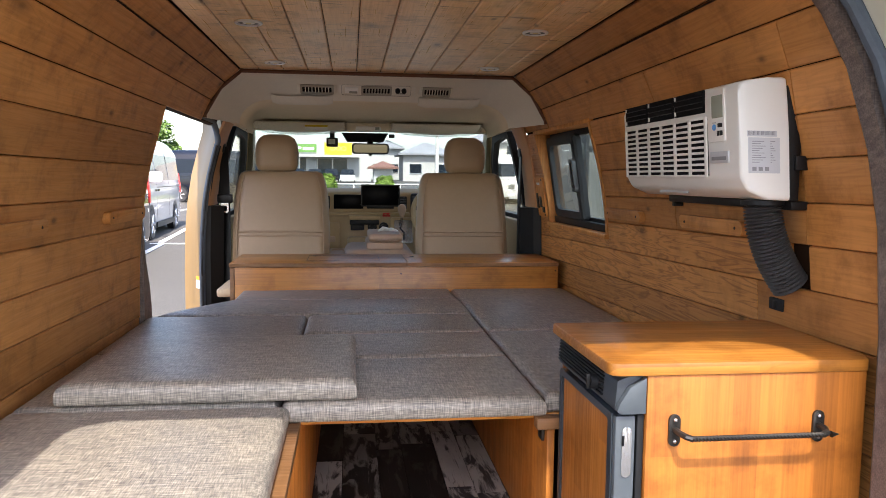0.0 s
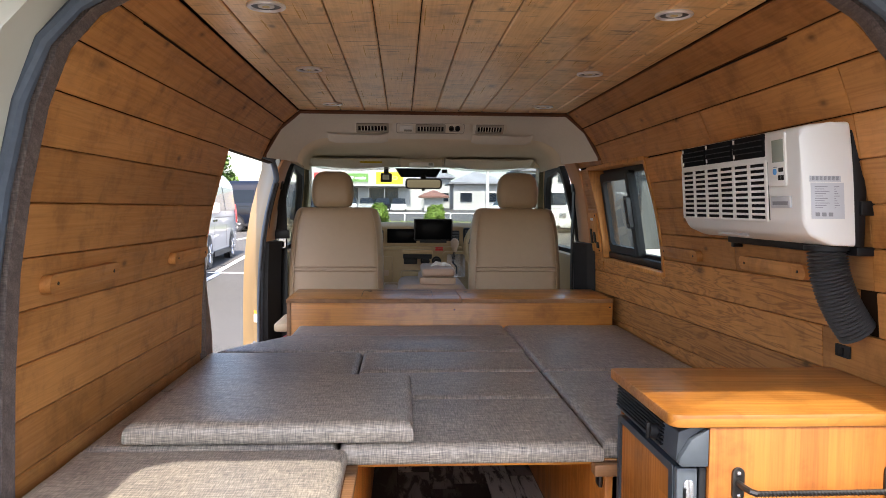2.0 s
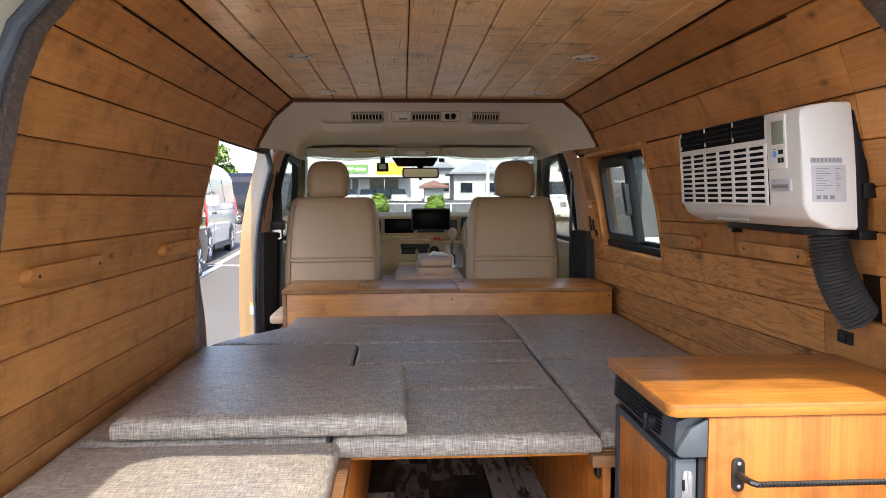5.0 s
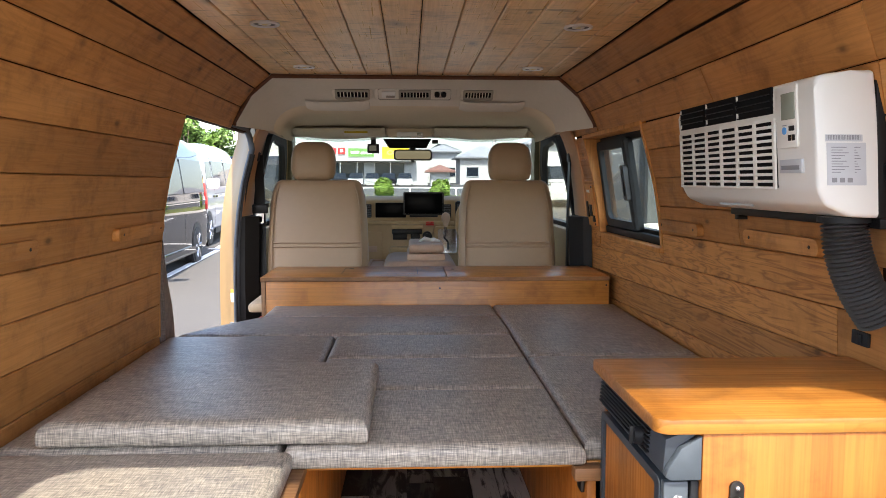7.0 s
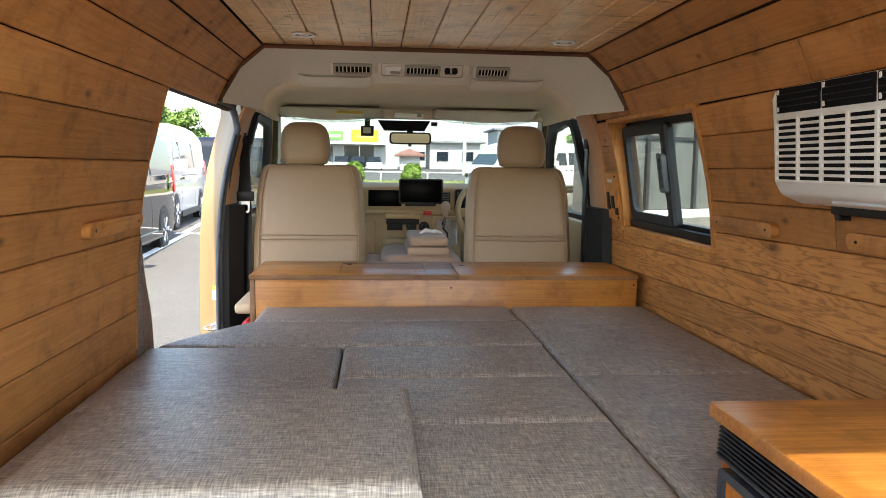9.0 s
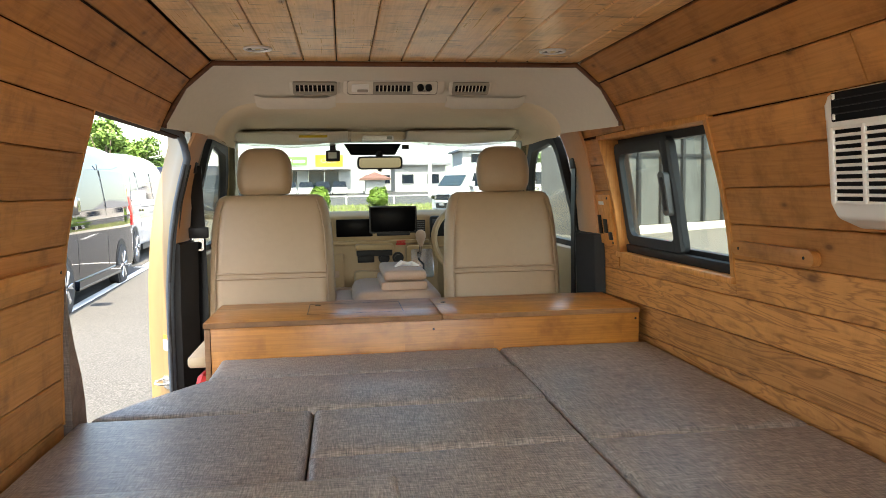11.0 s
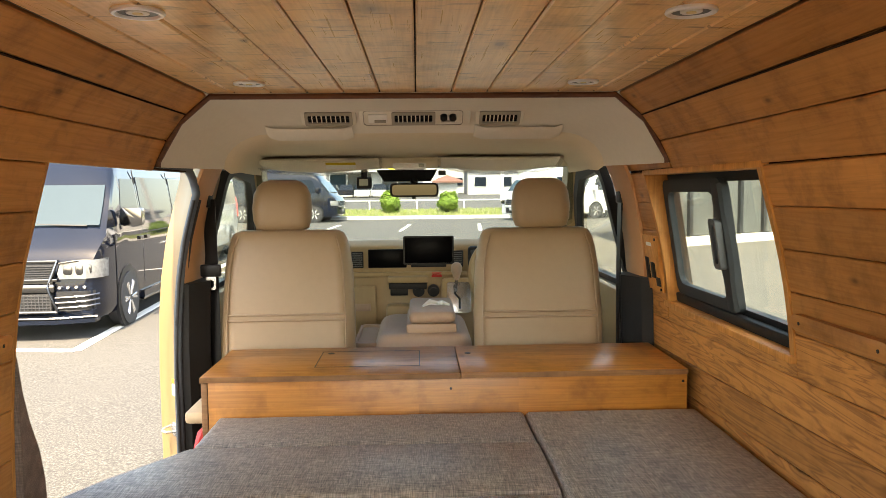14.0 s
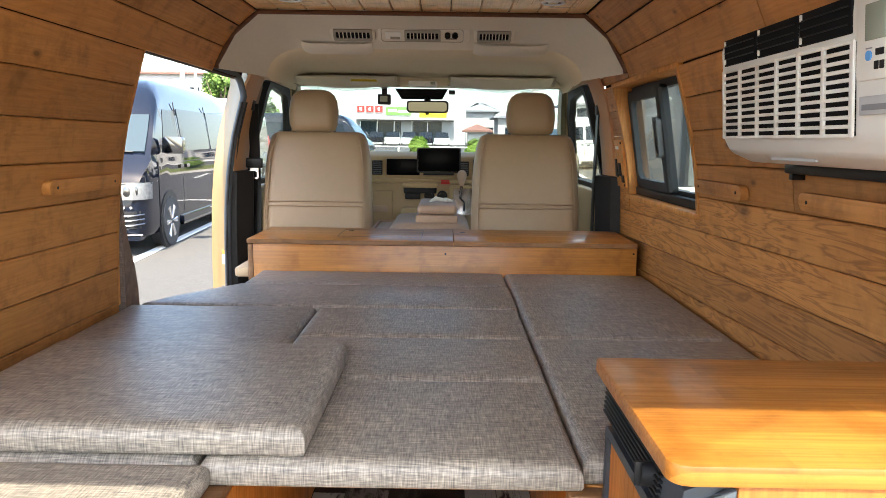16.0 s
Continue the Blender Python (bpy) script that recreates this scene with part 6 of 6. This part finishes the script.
for k in range(5200):
    x, y = rnd.uniform(-13, 13), rnd.uniform(35.42, 37.5)
    h, a = rnd.uniform(0.06, 0.20), rnd.uniform(0, 6.28)
    z = gz(y) + 0.12 + 0.2 * max(0.0, min(1.0, (y - 35.4) / 1.8))
    dx, dy = 0.02 * math.cos(a), 0.02 * math.sin(a)
    bm.faces.new([bm.verts.new(p) for p in ((x - dx, y - dy, z), (x + dx, y + dy, z), (x + rnd.uniform(-0.06, 0.06), y, z + h))])
solo("grass", bm, plain("grass_blade", (0.15, 0.19, 0.05), 0.8, vary=0.4, scale=5), "rough yellow-green grass on the verge", "grass", "stuff", smooth=0)

def foliage(bm, centre, radii, count, size, rnd, shell=0.55):
    """Many small leaves scattered in an uneven crown."""
    for k in range(count):
        d = Vector((rnd.gauss(0, 1), rnd.gauss(0, 1), rnd.gauss(0, 1))).normalized()
        lump = 0.84 + 0.30 * noise.noise(d * 2.1 + Vector(centre))
        r = lump * (shell + (1 - shell) * rnd.random() ** 0.5)
        p = Vector(centre) + Vector((d.x * radii[0], d.y * radii[1], d.z * radii[2])) * r
        u = Vector((rnd.gauss(0, 1), rnd.gauss(0, 1), rnd.gauss(0, 0.6))).normalized()
        v = u.cross(d + Vector((0.01, 0.3, 0.2))).normalized()
        s = size * rnd.uniform(0.6, 1.3)
        bm.faces.new([bm.verts.new(p + q) for q in (-u * s, v * s * 0.5, u * s, -v * s * 0.5)])
def bush(x, y, w, h):
    b = thing("bush", (x, y, gz(y) + 0.1), "clipped round bright green bush on the verge", "bush", "clipped bushes")
    part("stem", rod(B(), (x, y, gz(y) + 0.1), (x, y, gz(y) + 0.1 + h * 0.5), 0.05, 8, 0.03), BARK, b)
    bm = B()
    foliage(bm, (x, y, gz(y) + 0.14 + h * 0.52), (w / 2, w / 2, h * 0.50), 5200, 0.055, random.Random(int(x * 10) + 90))
    part("crown", bm, BUSHLEAF, b, smooth=0)
bush(-1.27, 36.6, 1.12, 1.2)
bush(1.52, 36.6, 1.12, 1.18)
bush(-6.3, 36.6, 1.1, 1.15)
rail = thing("guard_rail", (0, 40.5, gz(40.5)), "long white pipe guard rail along the road", "guard rail")
for z in (0.72,):
    part("pipe", rod(B(), (-30, 40.5, gz(40.5) + z), (30, 40.5, gz(40.5) + z), 0.03, 8), WHITEPAINT, rail)
for k in range(25):
    part("post", rod(B(), (-30 + 2.5 * k, 40.5, gz(40.5) - 0.05), (-30 + 2.5 * k, 40.5, gz(40.5) + 0.75), 0.04, 8), WHITEPAINT, rail)

# shop across the road; all heights above the ground there
SY = 88.0
SG = gz(SY)
shop = thing("shop", (-6, SY, SG), "long low white roadside shop with coloured signs", "shop")
part("wall", box(B(), -16.5, 2.15, SY, SY + 14, SG, SG + 4.9), PLASTER, shop, smooth=0)
part("canopy", box(B(), -10.5, 0.8, SY - 1.6, SY - 0.01, SG + 2.75, SG + 3.0), PLASTER, shop)
for x0, x1 in ((-10.0, -8.2), (-8.0, -6.2), (-6.0, -5.3), (-4.0, -2.3), (-2.2, -0.6)):
    w = part("shop_window", box(B(), x0, x1, SY - 0.05, SY - 0.01, SG + 0.3, SG + 2.6), PALEGLASS, shop)
    part("mullion", box(B(), x0 - 0.06, x0, SY - 0.09, SY - 0.02, SG + 0.2, SG + 2.7), SILVER, shop)
def sign(x0, x1, z0, z1, mt, bars, label, barmat):
    s = thing("shop_sign", ((x0 + x1) / 2, SY - 0.12, SG + z0), label, "sign", "shop signs")
    pn = part("board", box(B(), x0, x1, SY - 0.15, SY - 0.02, SG + z0, SG + z1), mt, s)
    for bx0, bx1, bz0, bz1 in bars:
        part("sign_bar", box(B(), x0 + (x1 - x0) * bx0, x0 + (x1 - x0) * bx1, SY - 0.17, SY - 0.152, SG + z0 + (z1 - z0) * bz0, SG + z0 + (z1 - z0) * bz1), barmat, pn)
    return pn
sign(-7.1, -4.1, 3.3, 4.25, GREENSIGN, ((0.10, 0.42, 0.38, 0.66), (0.48, 0.90, 0.30, 0.58)), "green shop sign with pale bars", WHITEPAINT)
y_s = sign(-3.2, -0.05, 3.0, 4.45, YELLOW, (), "yellow shop sign with dark outlined rings", INK)
for k in range(3):
    cx = -2.25 + 0.62 * k
    bm = frame_ring(B(), [(cx + 0.36 * math.cos(a), SG + 3.78 + 0.26 * math.sin(a)) for a in (2 * math.pi * q / 6 for q in range(6))], [(cx + 0.28 * math.cos(a), SG + 3.78 + 0.19 * math.sin(a)) for a in (2 * math.pi * q / 6 for q in range(6))], 1, SY - 0.18, SY - 0.152)
    part("sign_ring", bm, INK, y_s)
for x0 in (-10.4, -9.35, -8.3):
    sign(x0, x0 + 0.85, 3.6, 4.32, SIGNRED, ((0.35, 0.65, 0.25, 0.75),), "small red square shop sign", WHITEPAINT)
rnd = random.Random(11)
for k in range(7):
    x = -11.0 + 1.75 * k
    c = thing("parked_car", (x, SY - 6, gz(SY - 6)), ("white", "silver", "dark")[k % 3] + " car parked in front of the shop", "car", "cars at the shop")
    g = gz(SY - 6)
    bodyp = part("body", loft(B(), [[(x + s * w, yy, g + z) for s in (-1, 1) for yy, z in (((SY - 8, z0), (SY - 8, z1)) if s < 0 else ((SY - 8, z1), (SY - 8, z0)))] for w, z0, z1 in ((0.8, 0.25, 0.8),)] + [[(x - 0.8, SY - 4.4, g + 0.25), (x - 0.8, SY - 4.4, g + 0.8), (x + 0.8, SY - 4.4, g + 0.8), (x + 0.8, SY - 4.4, g + 0.25)]]), (WHITECAR, SILVER, NAVYPAINT)[k % 3], c)
    part("cabin", loft(B(), [[(x - w, ya, g + z), (x + w, ya, g + z), (x + w, yb, g + z), (x - w, yb, g + z)] for w, ya, yb, z in ((0.76, SY - 7.3, SY - 4.8, 0.78), (0.62, SY - 6.7, SY - 5.1, 1.4))]), DARKGLASS, c)
    for sx in (-0.7, 0.7):
        part("tyre", rod(B(), (x + sx, SY - 7.3, g + 0.3), (x + sx * 1.15, SY - 7.3, g + 0.3), 0.3, 14), RUBBER, c)

def house(x0, x1, y, depth, h, ridge, wallmat, roofmat, label):
    g = gz(y)
    hs = thing("house", ((x0 + x1) / 2, y, g), label, "house", "houses across the road")
    w = part("wall", box(B(), x0, x1, y, y + depth, g, g + h), wallmat, hs, smooth=0)
    o = 0.6
    part("roof", loft(B(), [[(x0 - o, y - o, g + h - 0.1), (x1 + o, y - o, g + h - 0.1), (x1 + o, y + depth + o, g + h - 0.1), (x0 - o, y + depth + o, g + h - 0.1)], [(x0 - o, y - o, g + h + 0.1), (x1 + o, y - o, g + h + 0.1), (x1 + o, y + depth + o, g + h + 0.1), (x0 - o, y + depth + o, g + h + 0.1)], [(x0 + depth * 0.35, y + depth * 0.48, g + h + ridge), (x1 - depth * 0.35, y + depth * 0.48, g + h + ridge), (x1 - depth * 0.35, y + depth * 0.52, g + h + ridge), (x0 + depth * 0.35, y + depth * 0.52, g + h + ridge)]]), roofmat, hs, smooth=0)
    n = max(2, int((x1 - x0) / 2.6))
    for lvl in range(int(h // 2.6)):
        for k in range(n):
            cx = x0 + (x1 - x0) * (k + 0.5) / n
            wn = part("window", box(B(), cx - 0.7, cx + 0.7, y - 0.06, y - 0.01, g + 1.0 + 2.6 * lvl, g + 2.1 + 2.6 * lvl), DARKGLASS, hs)
            part("window_frame", frame_ring(B(), [(cx - 0.76, g + 0.94 + 2.6 * lvl), (cx + 0.76, g + 0.94 + 2.6 * lvl), (cx + 0.76, g + 2.16 + 2.6 * lvl), (cx - 0.76, g + 2.16 + 2.6 * lvl)], [(cx - 0.7, g + 1.0 + 2.6 * lvl), (cx + 0.7, g + 1.0 + 2.6 * lvl), (cx + 0.7, g + 2.1 + 2.6 * lvl), (cx - 0.7, g + 2.1 + 2.6 * lvl)], 1, y - 0.09, y - 0.01), SILVER, wn, smooth=0)
    return hs
house(2.6, 6.6, 104, 7, 4.3, 1.3, PLASTER, ROOFTILE, "two-storey pale house with a grey hipped roof")
house(6.2, 12.4, 92, 8, 3.3, 1.6, GREYWALL, ROOFTILE, "grey house with a broad grey roof")
house(2.3, 4.4, 82, 3, 1.6, 0.8, PLASTER, REDROOF, "small white house with a red-brown roof")
house(15.5, 23, 98, 9, 5.2, 1.8, PLASTER, ROOFTILE, "two-storey pale house with a grey hipped roof")
house(-58, -35, 110, 12, 9.2, 0.9, PLASTER, REDROOF, "long pale building with a red-brown roof edge")
house(33, 44, 100, 9, 5.2, 1.8, GREYWALL, ROOFTILE, "grey house with a broad grey roof")

def pole(x, y, h, label="grey concrete utility pole with crossarms"):
    p = thing("utility_pole", (x, y, gz(y)), label, "utility pole", "utility poles")
    part("shaft", rod(B(), (x, y, gz(y) - 0.1), (x, y, gz(y) + h), 0.17, 12, 0.11), CONCRETE, p)
    for z in (h - 0.5, h - 1.3):
        part("crossarm", box(B(), x - 0.9, x + 0.9, y - 0.05, y + 0.05, gz(y) + z, gz(y) + z + 0.1), SILVER, p)
    part("transformer", rod(B(), (x + 0.35, y, gz(y) + h - 2.6), (x + 0.35, y, gz(y) + h - 1.7), 0.24, 12), GREYWALL, p)
for x, y, h in ((7.2, 64, 11), (-23, 70, 10.5), (-50, 76, 10.5), (36, 66, 11), (-16.5, 48, 9)):
    pole(x, y, h)
for k, (z, off) in enumerate(((10.3, -0.8), (10.3, 0.0), (10.3, 0.8), (9.4, 0.3), (8.2, 0.0))):
    bm = B()
    pts = []
    spans = [(-90, 82), (-50, 76), (-23, 70), (7.2, 64), (36, 66), (80, 70)]
    for (xa, ya), (xb, yb) in zip(spans, spans[1:]):
        for q in range(8):
            f = q / 8
            y = ya + (yb - ya) * f + off
            pts.append((xa + (xb - xa) * f, y, gz(y) + z - 2.4 * f * (1 - f)))
    tube(bm, pts, 0.022, 5)
    solo("power_cable", bm, BLACK, "black overhead power cable between poles", "cable", group="overhead cables")

def tree(x, y, h, w, seed):
    t = thing("tree", (x, y, gz(y)), "leafy green tree behind the parked vans", "tree", "trees")
    r = random.Random(seed)
    g = gz(y)
    bm = tube(B(), [(x, y, g - 0.1), (x + 0.05, y, g + h * 0.25), (x - 0.05, y + 0.05, g + h * 0.5), (x, y, g + h * 0.8)], [0.2, 0.16, 0.11, 0.04], 8)
    for k in range(6):
        a = k * 1.05
        tube(bm, [(x, y, g + h * 0.35), (x + w * 0.2 * math.cos(a), y + w * 0.2 * math.sin(a), g + h * 0.55), (x + w * 0.38 * math.cos(a), y + w * 0.38 * math.sin(a), g + h * (0.62 + 0.04 * k))], [0.08, 0.05, 0.02], 6)
    part("trunk", bm, BARK, t)
    bm = B()
    for k in range(9):
        c = (x + r.uniform(-0.32, 0.32) * w, y + r.uniform(-0.32, 0.32) * w, g + h * r.uniform(0.5, 0.86))
        foliage(bm, c, (w * 0.24, w * 0.24, h * 0.17), 620, 0.13, r, 0.4)
    part("crown", bm, LEAF, t, smooth=0)
for x, y, h, w, s in ((-14.7, 50, 5.9, 3.4, 1), (-12.9, 51, 4.7, 3.4, 3), (-24.5, 64, 4.2, 4.0, 4), (19, 70, 4.0, 3.5, 5)):
    tree(x, y, h, w, s)

# glazed building across the lane, seen through the side window
bld = thing("glazed_building", (16, 27, gz(27)), "grey building with a dark glazed front and posts", "building")
g = gz(25)
MB = Matrix.Translation((6.4, 19.9, g)) @ Matrix.Rotation(radians(28), 4, "Z")
def bput(nm, bm, mt, parent=bld, lab=""):
    bm.transform(MB)
    return part(nm, bm, mt, parent, lab, 0)
bput("wall", box(B(), 0.0, 26, 0.3, 2.0, -0.5, 5.2), DARKWALL)
bput("plinth", box(B(), -0.2, 26.2, -0.25, 0.3, -0.5, 0.14), CONCRETE)
bput("fascia", box(B(), -0.2, 26.2, -0.1, 0.29, 3.1, 5.0), PLASTER)
for k in range(13):
    bput("pane", box(B(), 2.0 * k + 0.06, 2.0 * k + 1.94, 0.2, 0.28, 0.16, 3.08), FRONTGLASS)
    bput("mullion", box(B(), 2.0 * k - 0.06, 2.0 * k + 0.06, 0.1, 0.29, 0.15, 3.09), DARKPLASTIC)
    bput("mullion", box(B(), 2.0 * k + 0.94, 2.0 * k + 1.06, 0.1, 0.195, 0.15, 3.09), DARKPLASTIC)
    bput("transom", box(B(), 2.0 * k + 0.07, 2.0 * k + 1.93, 0.16, 0.19, 2.1, 2.2), DARKPLASTIC)
bput("sign_strip", box(B(), 2, 8, -0.14, -0.105, 3.6, 4.4), RED)
